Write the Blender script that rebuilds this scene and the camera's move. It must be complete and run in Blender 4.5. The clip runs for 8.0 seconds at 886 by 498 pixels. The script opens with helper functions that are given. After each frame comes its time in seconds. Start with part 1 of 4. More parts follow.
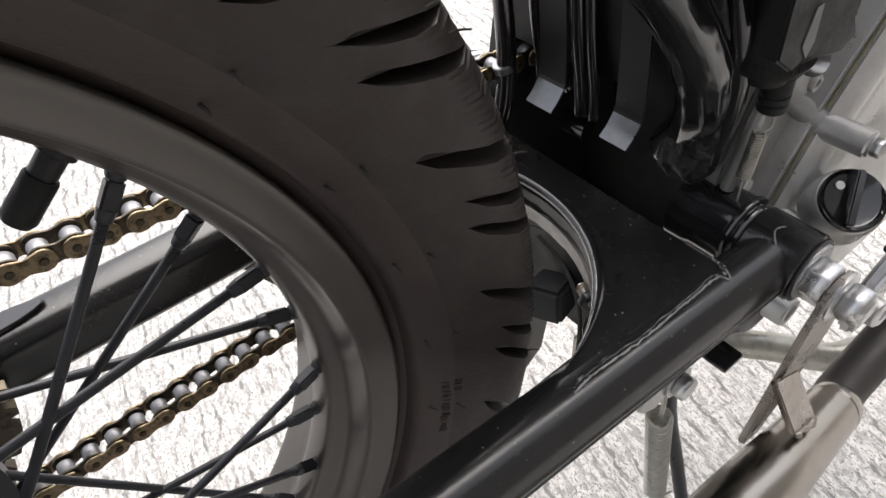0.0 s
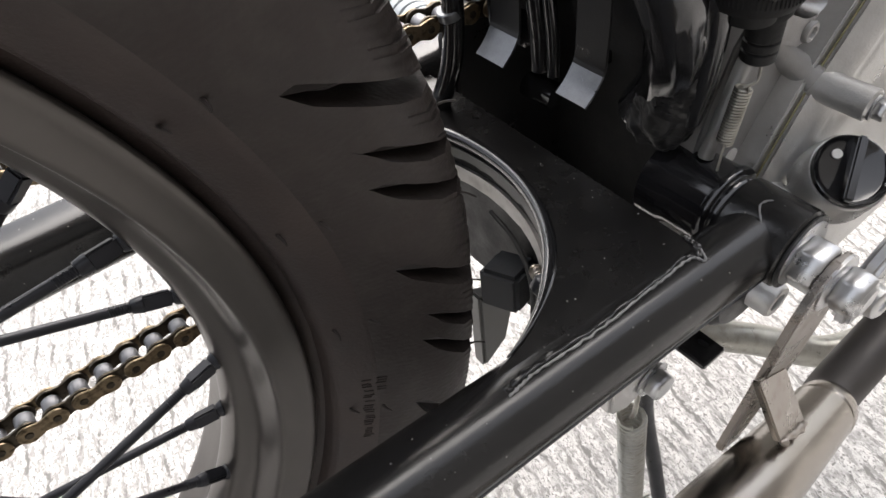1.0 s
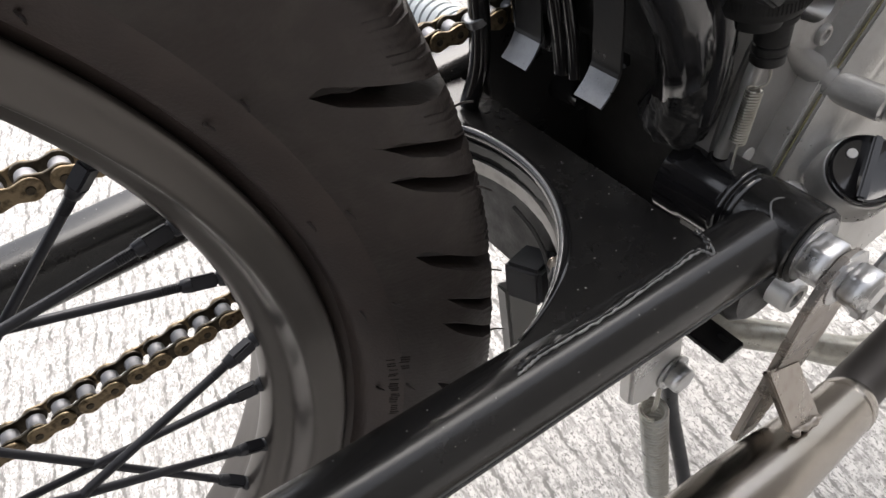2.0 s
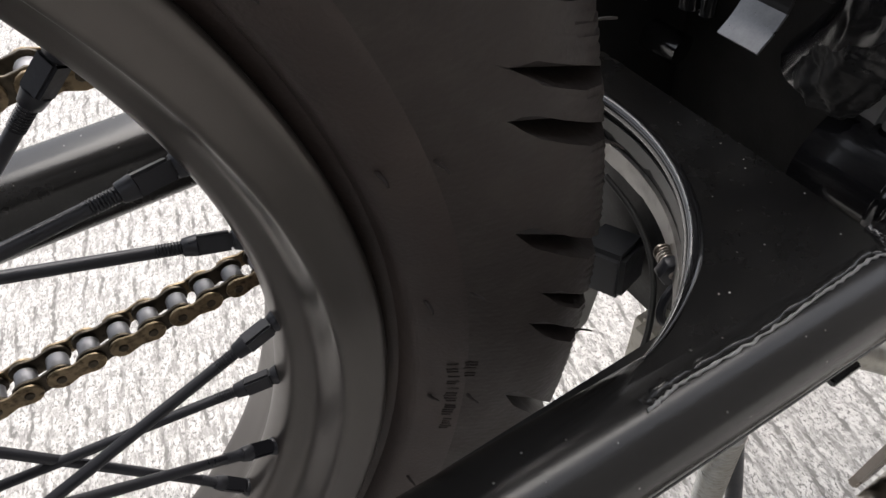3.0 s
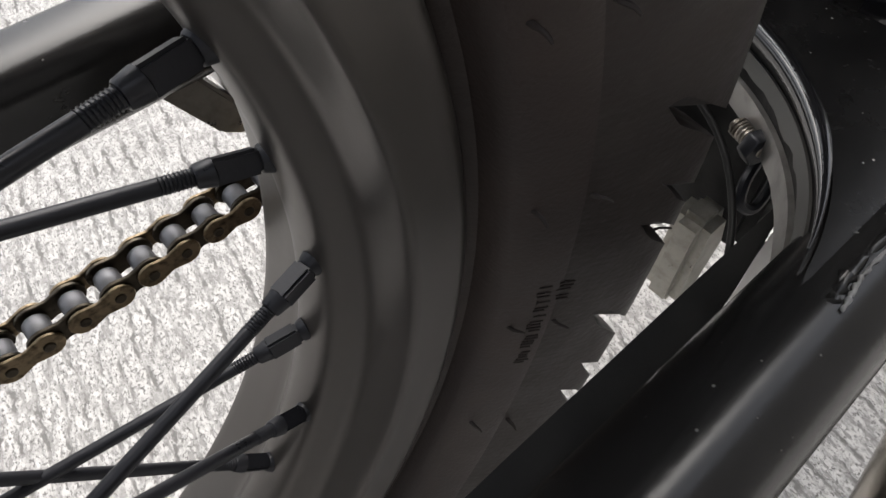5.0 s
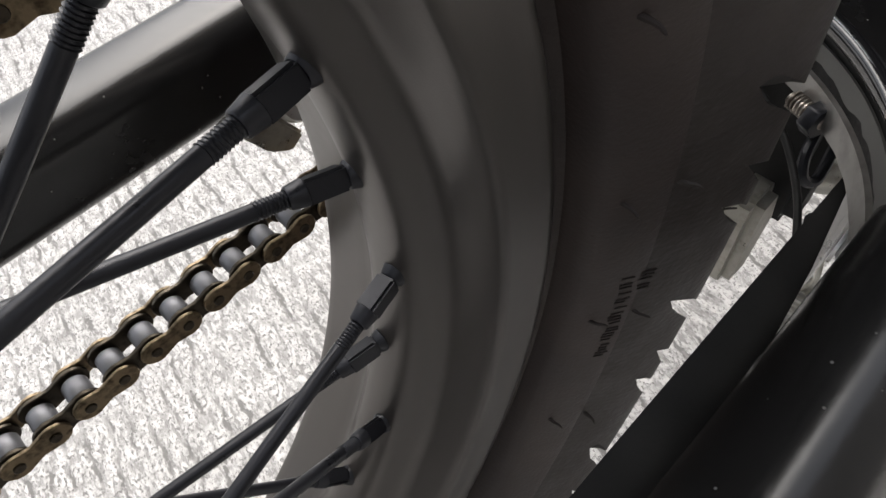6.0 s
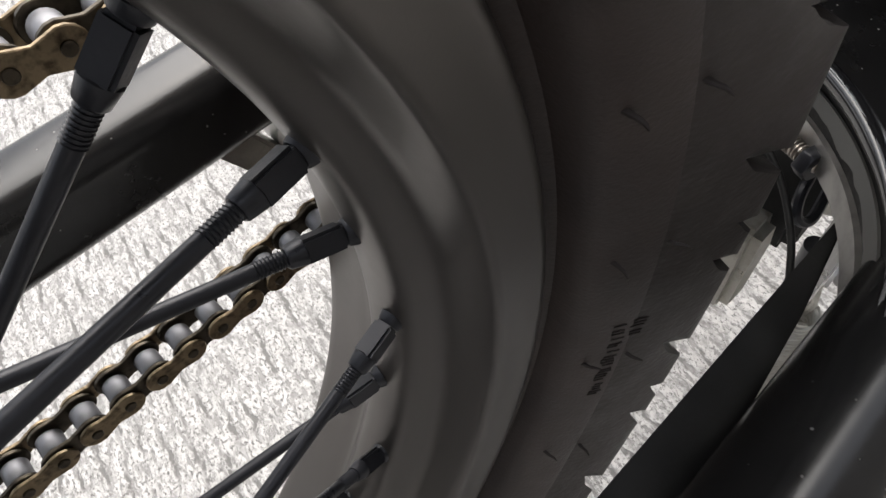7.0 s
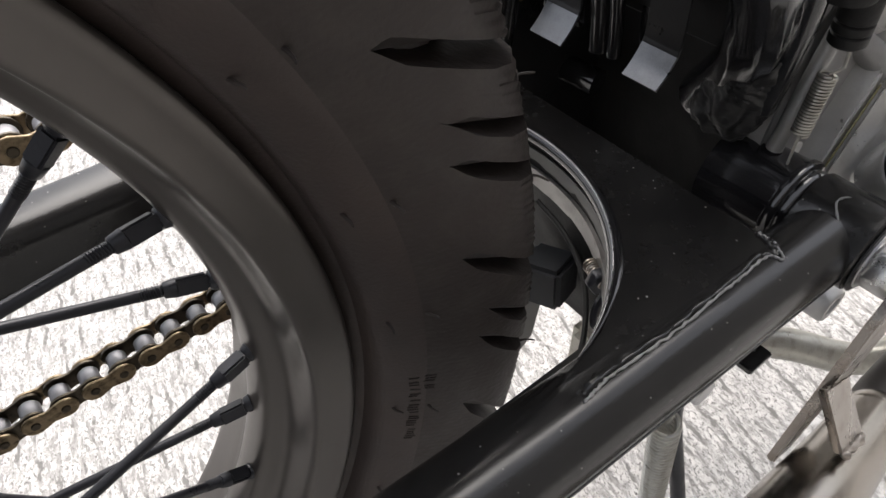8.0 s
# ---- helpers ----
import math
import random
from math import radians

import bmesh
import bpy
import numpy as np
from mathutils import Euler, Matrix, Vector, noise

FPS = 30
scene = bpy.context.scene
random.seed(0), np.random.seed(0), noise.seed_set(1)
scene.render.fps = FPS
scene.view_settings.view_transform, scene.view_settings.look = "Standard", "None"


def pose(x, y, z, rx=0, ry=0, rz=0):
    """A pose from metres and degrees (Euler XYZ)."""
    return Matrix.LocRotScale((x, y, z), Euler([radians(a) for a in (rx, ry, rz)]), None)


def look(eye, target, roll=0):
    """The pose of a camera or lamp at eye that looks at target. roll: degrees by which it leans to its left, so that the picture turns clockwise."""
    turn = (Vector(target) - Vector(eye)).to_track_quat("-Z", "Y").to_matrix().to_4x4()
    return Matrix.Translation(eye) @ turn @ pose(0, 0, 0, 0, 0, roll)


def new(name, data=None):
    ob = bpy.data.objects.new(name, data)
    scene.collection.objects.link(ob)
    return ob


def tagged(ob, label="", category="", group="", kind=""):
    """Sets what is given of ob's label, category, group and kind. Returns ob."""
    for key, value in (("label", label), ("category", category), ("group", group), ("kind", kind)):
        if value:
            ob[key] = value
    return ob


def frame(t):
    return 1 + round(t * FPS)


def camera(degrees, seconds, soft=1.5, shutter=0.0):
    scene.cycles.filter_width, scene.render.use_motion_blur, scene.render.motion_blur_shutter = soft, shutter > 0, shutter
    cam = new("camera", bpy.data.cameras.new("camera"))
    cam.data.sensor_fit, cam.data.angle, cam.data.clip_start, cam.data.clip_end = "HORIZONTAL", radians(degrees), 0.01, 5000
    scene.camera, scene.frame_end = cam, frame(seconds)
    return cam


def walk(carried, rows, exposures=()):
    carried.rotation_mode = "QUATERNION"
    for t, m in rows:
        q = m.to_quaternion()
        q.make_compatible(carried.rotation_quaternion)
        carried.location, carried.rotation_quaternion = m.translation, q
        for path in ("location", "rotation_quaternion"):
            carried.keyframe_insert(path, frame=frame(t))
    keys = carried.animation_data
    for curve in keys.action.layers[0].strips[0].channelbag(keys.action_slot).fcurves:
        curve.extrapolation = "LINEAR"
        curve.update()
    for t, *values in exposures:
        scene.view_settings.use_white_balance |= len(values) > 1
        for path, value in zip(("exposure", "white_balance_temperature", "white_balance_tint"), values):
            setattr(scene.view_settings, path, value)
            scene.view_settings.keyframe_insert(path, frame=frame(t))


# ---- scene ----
cam = camera(67.38, 8.0)
# seconds, eye in metres, turn in degrees
ROWS = [
    (0.0, 0.1587, -0.1848, 0.6141, 43.38, 7.09, -38.09),
    (0.5, 0.1939, -0.1738, 0.5833, 41.80, 7.31, -37.51),
    (1.0, 0.1933, -0.1770, 0.5730, 42.54, 6.53, -38.01),
    (1.5, 0.2014, -0.1943, 0.5893, 42.78, 8.49, -37.15),
    (1.7, 0.1941, -0.1970, 0.5876, 42.97, 9.20, -36.32),
    (2.8, 0.1911, -0.1588, 0.5494, 41.92, 7.05, -30.95),
    (3.0, 0.1906, -0.1393, 0.5396, 40.51, 5.78, -31.27),
    (3.5, 0.1815, -0.1266, 0.5397, 41.32, 6.42, -29.74),
    (4.0, 0.1674, -0.1290, 0.5286, 38.88, 4.35, -29.22),
    (4.5, 0.1608, -0.1236, 0.5120, 34.95, 3.33, -32.21),
    (4.7, 0.1658, -0.1089, 0.5105, 33.31, 2.02, -37.20),
    (5.8, 0.1576, -0.0819, 0.5032, 32.41, 5.35, -44.62),
    (6.0, 0.1536, -0.0803, 0.5105, 32.66, 6.61, -45.30),
    (6.5, 0.1613, -0.0687, 0.5131, 31.87, 6.79, -45.35),
    (7.0, 0.1628, -0.0764, 0.5208, 32.08, 6.83, -44.52),
    (7.2, 0.1689, -0.0880, 0.5222, 32.85, 5.87, -44.20),
    (7.5, 0.1791, -0.1155, 0.5327, 34.32, 6.21, -42.89),
    (8.0, 0.1807, -0.1522, 0.5592, 42.12, 4.62, -37.33),
]
walk(cam, [(t, pose(x, y, z, rx, ry, rz)) for t, x, y, z, rx, ry, rz in ROWS],
     exposures=[(0.0, 1.66, 6600, 12), (1.0, 1.78, 6600, 12), (1.5, 1.72, 6600, 12), (3.2, 1.38, 6600, 12), (4.5, 1.18, 6550, 11), (6.0, 1.32, 6550, 11), (7.0, 1.32, 6550, 11), (7.5, 1.58, 6600, 12), (8.0, 1.58, 6600, 12)])

# ---- daylight: bright veiled sky, soft sun from beyond the motorcycle ----
world = bpy.data.worlds.new("sky")
scene.world = world
world.use_nodes = True
wn = world.node_tree
sky = wn.nodes.new("ShaderNodeTexSky")
sky.sky_type = 'NISHITA'
sky.sun_disc = False
sky.sun_elevation = radians(54)
sky.sun_rotation = radians(42)
sky.dust_density = 4.0
veil = wn.nodes.new("ShaderNodeHueSaturation")
veil.inputs["Saturation"].default_value = 0.45
wn.links.new(sky.outputs[0], veil.inputs["Color"])
cloud = wn.nodes.new("ShaderNodeMix")
cloud.data_type = 'RGBA'
cloud.inputs[0].default_value = 0.5
cloud.inputs[7].default_value = (2.6, 2.66, 2.75, 1)
wn.links.new(veil.outputs[0], cloud.inputs[6])
wn.links.new(cloud.outputs[2], wn.nodes["Background"].inputs[0])
wn.nodes["Background"].inputs[1].default_value = 0.15
sun_data = bpy.data.lights.new("sun", 'SUN')
sun_data.energy = 1.8
sun_data.angle = radians(68)
sun_data.color = (1.0, 0.96, 0.9)
sun = new("sun", sun_data)
sun.matrix_world = look((1.97, 2.19, 4.05), (0, 0, 0))

# ---- materials ----
def surface(name, base, rough=0.5, metal=0.0, vary=0.15, scale=30.0, bump=0.0, bump_scale=400.0,
            dirt=None, dirt_amount=0.0, rough_vary=0.15, coat=0.0, speck=0.0, spec=0.5):
    """A node material with two scales of variation, fine relief and optional dirt."""
    m = bpy.data.materials.new(name)
    m.use_nodes = True
    nt = m.node_tree
    bsdf = nt.nodes["Principled BSDF"]
    geo = nt.nodes.new("ShaderNodeNewGeometry")
    n1 = nt.nodes.new("ShaderNodeTexNoise")
    n1.inputs["Scale"].default_value = scale
    n1.inputs["Detail"].default_value = 5
    nt.links.new(geo.outputs["Position"], n1.inputs["Vector"])
    n2 = nt.nodes.new("ShaderNodeTexNoise")
    n2.inputs["Scale"].default_value = scale * 11
    n2.inputs["Detail"].default_value = 4
    nt.links.new(geo.outputs["Position"], n2.inputs["Vector"])
    add = nt.nodes.new("ShaderNodeMath")
    add.operation = 'MULTIPLY_ADD'
    add.inputs[1].default_value = 0.35
    nt.links.new(n2.outputs[0], add.inputs[0])
    nt.links.new(n1.outputs[0], add.inputs[2])
    ramp = nt.nodes.new("ShaderNodeMapRange")
    ramp.inputs[1].default_value, ramp.inputs[2].default_value = 0.35, 1.0
    ramp.inputs[3].default_value, ramp.inputs[4].default_value = 1 - vary, 1 + vary
    nt.links.new(add.outputs[0], ramp.inputs[0])
    mul = nt.nodes.new("ShaderNodeMix")
    mul.data_type, mul.blend_type = 'RGBA', 'MULTIPLY'
    mul.inputs[0].default_value = 1.0
    mul.inputs[6].default_value = (*base, 1)
    nt.links.new(ramp.outputs[0], mul.inputs[7])
    colour = mul.outputs[2]
    if dirt:
        n3 = nt.nodes.new("ShaderNodeTexNoise")
        n3.inputs["Scale"].default_value = scale * 2.3
        n3.inputs["Detail"].default_value = 8
        nt.links.new(geo.outputs["Position"], n3.inputs["Vector"])
        r3 = nt.nodes.new("ShaderNodeMapRange")
        r3.inputs[1].default_value, r3.inputs[2].default_value = 0.48, 0.72
        r3.inputs[4].default_value = dirt_amount
        nt.links.new(n3.outputs[0], r3.inputs[0])
        mx = nt.nodes.new("ShaderNodeMix")
        mx.data_type = 'RGBA'
        nt.links.new(r3.outputs[0], mx.inputs[0])
        nt.links.new(colour, mx.inputs[6])
        mx.inputs[7].default_value = (*dirt, 1)
        colour = mx.outputs[2]
    if speck:
        vo = nt.nodes.new("ShaderNodeTexVoronoi")
        vo.inputs["Scale"].default_value = 300
        nt.links.new(geo.outputs["Position"], vo.inputs["Vector"])
        rs = nt.nodes.new("ShaderNodeMapRange")
        rs.inputs[1].default_value, rs.inputs[2].default_value = 0.075, 0.115
        rs.inputs[3].default_value, rs.inputs[4].default_value = speck, 0.0
        nt.links.new(vo.outputs["Distance"], rs.inputs[0])
        gate = nt.nodes.new("ShaderNodeMath")
        gate.operation = 'MULTIPLY'
        nt.links.new(rs.outputs[0], gate.inputs[0])
        hue = nt.nodes.new("ShaderNodeSeparateColor")
        nt.links.new(vo.outputs["Color"], hue.inputs[0])
        pick = nt.nodes.new("ShaderNodeMath")
        pick.operation = 'GREATER_THAN'
        pick.inputs[1].default_value = 0.74
        nt.links.new(hue.outputs[0], pick.inputs[0])
        nt.links.new(pick.outputs[0], gate.inputs[1])
        ms = nt.nodes.new("ShaderNodeMix")
        ms.data_type = 'RGBA'
        nt.links.new(gate.outputs[0], ms.inputs[0])
        nt.links.new(colour, ms.inputs[6])
        ms.inputs[7].default_value = (0.5, 0.49, 0.46, 1)
        colour = ms.outputs[2]
    nt.links.new(colour, bsdf.inputs["Base Color"])
    rr = nt.nodes.new("ShaderNodeMapRange")
    rr.inputs[1].default_value, rr.inputs[2].default_value = 0.4, 0.9
    rr.inputs[3].default_value, rr.inputs[4].default_value = max(0.02, rough - rough_vary), min(1, rough + rough_vary)
    nt.links.new(add.outputs[0], rr.inputs[0])
    nt.links.new(rr.outputs[0], bsdf.inputs["Roughness"])
    bsdf.inputs["Metallic"].default_value = metal
    bsdf.inputs["Specular IOR Level"].default_value = spec
    bsdf.inputs["Coat Weight"].default_value = coat
    bsdf.inputs["Coat Roughness"].default_value = 0.08
    if bump:
        nb = nt.nodes.new("ShaderNodeTexNoise")
        nb.inputs["Scale"].default_value = bump_scale
        nb.inputs["Detail"].default_value = 3
        nt.links.new(geo.outputs["Position"], nb.inputs["Vector"])
        bp = nt.nodes.new("ShaderNodeBump")
        bp.inputs["Strength"].default_value = bump
        bp.inputs["Distance"].default_value = 0.0006
        nt.links.new(nb.outputs[0], bp.inputs["Height"])
        nt.links.new(bp.outputs[0], bsdf.inputs["Normal"])
    return m


def concrete_material():
    """Pale broom-finished concrete: torn grooves across a sandy, blotched slab."""
    m = bpy.data.materials.new("broomed_concrete")
    m.use_nodes = True
    nt = m.node_tree
    bsdf = nt.nodes["Principled BSDF"]
    geo = nt.nodes.new("ShaderNodeNewGeometry")
    turn = nt.nodes.new("ShaderNodeMapping")
    turn.inputs["Rotation"].default_value = (0, 0, radians(GROOVE_TURN))
    nt.links.new(geo.outputs["Position"], turn.inputs[0])

    def noise_of(scale, detail, stretch=(1, 1, 1), rough=0.55):
        mp = nt.nodes.new("ShaderNodeMapping")
        mp.inputs["Scale"].default_value = stretch
        nt.links.new(turn.outputs[0], mp.inputs[0])
        n = nt.nodes.new("ShaderNodeTexNoise")
        n.inputs["Scale"].default_value = scale
        n.inputs["Detail"].default_value = detail
        n.inputs["Roughness"].default_value = rough
        nt.links.new(mp.outputs[0], n.inputs["Vector"])
        return n.outputs[0]

    def span(sock, a, b, lo, hi):
        r = nt.nodes.new("ShaderNodeMapRange")
        r.inputs[1].default_value, r.inputs[2].default_value = a, b
        r.inputs[3].default_value, r.inputs[4].default_value = lo, hi
        nt.links.new(sock, r.inputs[0])
        return r.outputs[0]

    def op(kind, a, b):
        n = nt.nodes.new("ShaderNodeMath")
        n.operation = kind
        for k, s in enumerate((a, b)):
            if isinstance(s, (int, float)):
                n.inputs[k].default_value = s
            else:
                nt.links.new(s, n.inputs[k])
        return n.outputs[0]

    warp = noise_of(30, 4)
    sep = nt.nodes.new("ShaderNodeSeparateXYZ")
    nt.links.new(turn.outputs[0], sep.inputs[0])
    phase = op('ADD', op('MULTIPLY', sep.outputs[0], 1.0 / GROOVE_PITCH), op('MULTIPLY', warp, 1.2))
    saw = op('ABSOLUTE', op('SUBTRACT', op('FRACT', phase, 0), 0.5), 0)
    ragged = op('ADD', saw, op('MULTIPLY', op('SUBTRACT', noise_of(260, 4, (1, 0.5, 1)), 0.5), 0.55))
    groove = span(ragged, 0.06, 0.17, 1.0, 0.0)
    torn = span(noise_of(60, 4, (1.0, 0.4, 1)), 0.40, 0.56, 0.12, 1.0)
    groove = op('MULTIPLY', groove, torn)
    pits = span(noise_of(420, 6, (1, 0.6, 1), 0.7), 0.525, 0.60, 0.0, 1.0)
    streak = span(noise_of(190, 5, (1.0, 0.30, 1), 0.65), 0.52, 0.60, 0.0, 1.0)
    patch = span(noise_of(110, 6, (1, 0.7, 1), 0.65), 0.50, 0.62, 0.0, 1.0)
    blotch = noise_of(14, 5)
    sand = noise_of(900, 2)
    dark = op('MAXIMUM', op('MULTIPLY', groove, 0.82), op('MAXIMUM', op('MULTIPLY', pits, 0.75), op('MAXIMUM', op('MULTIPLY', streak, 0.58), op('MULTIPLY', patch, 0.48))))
    pale = nt.nodes.new("ShaderNodeMix")
    pale.data_type = 'RGBA'
    pale.inputs[6].default_value = (0.39, 0.383, 0.372, 1)
    pale.inputs[7].default_value = (0.62, 0.612, 0.598, 1)
    nt.links.new(op('ADD', op('MULTIPLY', blotch, 0.7), op('MULTIPLY', sand, 0.35)), pale.inputs[0])
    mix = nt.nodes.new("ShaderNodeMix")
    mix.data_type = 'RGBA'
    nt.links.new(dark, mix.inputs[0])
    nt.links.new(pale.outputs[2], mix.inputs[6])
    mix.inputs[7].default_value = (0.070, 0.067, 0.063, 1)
    nt.links.new(mix.outputs[2], bsdf.inputs["Base Color"])
    bsdf.inputs["Roughness"].default_value = 0.85
    bp = nt.nodes.new("ShaderNodeBump")
    bp.inputs["Strength"].default_value = 0.8
    bp.inputs["Distance"].default_value = 0.0015
    height = op('SUBTRACT', op('MULTIPLY', sand, 0.3), dark)
    nt.links.new(height, bp.inputs["Height"])
    nt.links.new(bp.outputs[0], bsdf.inputs["Normal"])
    return m


GROOVE_TURN, GROOVE_PITCH = 11.0, 0.0175
CONCRETE = concrete_material()
RUBBER = surface("tyre_rubber", (0.034, 0.0252, 0.0226), 0.50, spec=0.4, vary=0.4, scale=11, bump=0.3, bump_scale=900, dirt=(0.060, 0.045, 0.038), dirt_amount=0.55)
RIM = surface("black_anodised_rim", (0.094, 0.086, 0.080), 0.36, metal=0.6, rough_vary=0.05, vary=0.08, scale=20, bump=0.03, bump_scale=1500)
SPOKE = surface("black_coated_steel", (0.022, 0.023, 0.028), 0.38, metal=0.3, vary=0.2, scale=80, bump=0.1, bump_scale=900)
PAINT = surface("satin_black_paint", (0.013, 0.0127, 0.0127), 0.22, rough_vary=0.05, vary=0.2, scale=30, bump=0.05, bump_scale=500, speck=0.3)
GLOSS = surface("gloss_black_paint", (0.010, 0.010, 0.011), 0.13, vary=0.2, scale=30, bump=0.05, bump_scale=150, coat=0.5, rough_vary=0.06)
ARM = surface("semi_gloss_black_paint", (0.011, 0.011, 0.0115), 0.24, rough_vary=0.05, vary=0.2, scale=30, bump=0.10, bump_scale=350, speck=0.3)
PLASTIC = surface("black_plastic", (0.012, 0.012, 0.0125), 0.36, spec=0.3, vary=0.2, scale=40, bump=0.08, bump_scale=600)
GOLD = surface("gold_chain_plate", (0.29, 0.225, 0.145), 0.42, metal=0.9, vary=0.3, scale=150, dirt=(0.04, 0.028, 0.016), dirt_amount=0.85)
CHAIN_DARK = surface("oiled_chain_steel", (0.09, 0.075, 0.055), 0.38, metal=0.8, vary=0.3, scale=150, dirt=(0.015, 0.012, 0.01), dirt_amount=0.7)
ROLLER = surface("chain_roller_steel", (0.26, 0.26, 0.275), 0.5, metal=0.6, vary=0.2, scale=200)
ZINC = surface("zinc_plated_steel", (0.52, 0.52, 0.52), 0.30, rough_vary=0.06, metal=0.95, vary=0.12, scale=120, dirt=(0.3, 0.26, 0.2), dirt_amount=0.1)
BARE = surface("bare_steel_plate", (0.33, 0.30, 0.27), 0.30, metal=0.9, vary=0.2, scale=60, dirt=(0.2, 0.15, 0.11), dirt_amount=0.4)
STAINLESS = surface("brushed_stainless_pipe", (0.30, 0.275, 0.245), 0.22, metal=1.0, rough_vary=0.05, vary=0.08, scale=30, bump=0.05, bump_scale=700)
ALLOY = surface("cast_aluminium", (0.55, 0.545, 0.53), 0.36, metal=0.75, vary=0.12, scale=40, bump=0.25, bump_scale=900, dirt=(0.36, 0.34, 0.31), dirt_amount=0.25)
CASE = surface("grey_crankcase", (0.30, 0.297, 0.292), 0.45, metal=0.55, vary=0.18, scale=25, bump=0.3, bump_scale=900, dirt=(0.2, 0.19, 0.175), dirt_amount=0.4)
GASKET = surface("ochre_gasket", (0.22, 0.20, 0.11), 0.7, vary=0.2, scale=80)
WELD = surface("grey_weld_bead", (0.22, 0.22, 0.22), 0.5, metal=0.2, vary=0.4, scale=120, bump=0.3, bump_scale=500)
GREY_RUBBER = surface("grey_rubber", (0.30, 0.33, 0.35), 0.6, vary=0.12, scale=40)
LINER = surface("pale_lit_edge", (0.32, 0.312, 0.30), 0.42, metal=0.8, vary=0.2, scale=60, dirt=(0.05, 0.05, 0.05), dirt_amount=0.35)
WHITE = surface("white_paint_dot", (0.75, 0.74, 0.71), 0.5, vary=0.08, scale=90)
FOIL = surface("bright_sheet_metal", (0.155, 0.159, 0.165), 0.36, metal=0.95, vary=0.35, scale=110, bump=0.25, bump_scale=160)
TREAD = surface("tread_rubber", (0.026, 0.020, 0.018), 0.55, spec=0.4, vary=0.3, scale=40, bump=0.4, bump_scale=500, dirt=(0.05, 0.043, 0.037), dirt_amount=0.4)
PLATE = surface("dusty_black_paint", (0.0085, 0.0082, 0.0082), 0.25, spec=0.42, rough_vary=0.05, vary=0.25, scale=25, bump=0.06, bump_scale=400, speck=0.9, dirt=(0.02, 0.019, 0.018), dirt_amount=0.4)
BURNT = surface("dull_dark_pipe", (0.06, 0.055, 0.052), 0.5, metal=0.5, vary=0.2, scale=40, bump=0.1, bump_scale=800)
STANDGREY = surface("dull_grey_steel", (0.12, 0.12, 0.115), 0.5, metal=0.5, vary=0.25, scale=50)
SPRING = surface("dull_silver_steel", (0.42, 0.41, 0.37), 0.38, metal=0.85, vary=0.2, scale=90, dirt=(0.18, 0.16, 0.12), dirt_amount=0.4)
GREYCAST = surface("dull_grey_casting", (0.042, 0.044, 0.048), 0.5, vary=0.25, scale=60, bump=0.2, bump_scale=500)
MATT = surface("matt_black_plastic", (0.009, 0.009, 0.0092), 0.55, vary=0.25, scale=60, bump=0.2, bump_scale=500, spec=0.25)
VOID = surface("dark_hole", (0.004, 0.004, 0.004), 0.9, vary=0.1)
BLOCKER_GREY = surface("blocker_plain_grey", (0.12, 0.117, 0.113), 0.9, vary=0.15, scale=3, bump=0.3, bump_scale=60)


def ribbed(m):
    """Adds fine mould lines to the tread blocks' rubber."""
    nt = m.node_tree
    co = nt.nodes.new("ShaderNodeTexCoord")
    wv = nt.nodes.new("ShaderNodeTexWave")
    wv.bands_direction = 'Z'
    wv.inputs["Scale"].default_value = 150
    wv.inputs["Distortion"].default_value = 1.5
    nt.links.new(co.outputs["Object"], wv.inputs["Vector"])
    old = nt.nodes["Bump"]
    bp = nt.nodes.new("ShaderNodeBump")
    bp.inputs["Strength"].default_value = 0.05
    bp.inputs["Distance"].default_value = 0.0004
    nt.links.new(wv.outputs["Fac"], bp.inputs["Height"])
    nt.links.new(old.outputs[0], bp.inputs["Normal"])
    nt.links.new(bp.outputs[0], nt.nodes["Principled BSDF"].inputs["Normal"])


ribbed(TREAD)

# ---- mesh tools ----
def part(name, bm, material, parent=None, label="", smooth=True, angle=40):
    """Links a bmesh as one mesh object under parent."""
    me = bpy.data.meshes.new(name)
    bm.normal_update()
    for e in bm.edges:
        e.smooth = not (len(e.link_faces) == 2 and e.calc_face_angle(0) > radians(angle))
    for f in bm.faces:
        f.smooth = smooth
    bm.to_mesh(me)
    bm.free()
    me.materials.append(material)
    ob = new(name, me)
    ob.parent = parent
    return tagged(ob, label)


def again(ob, m):
    """The same mesh once more under the same parent, at the pose m."""
    c = new(ob.name, ob.data)
    c.parent = ob.parent
    c.matrix_basis = m
    return c


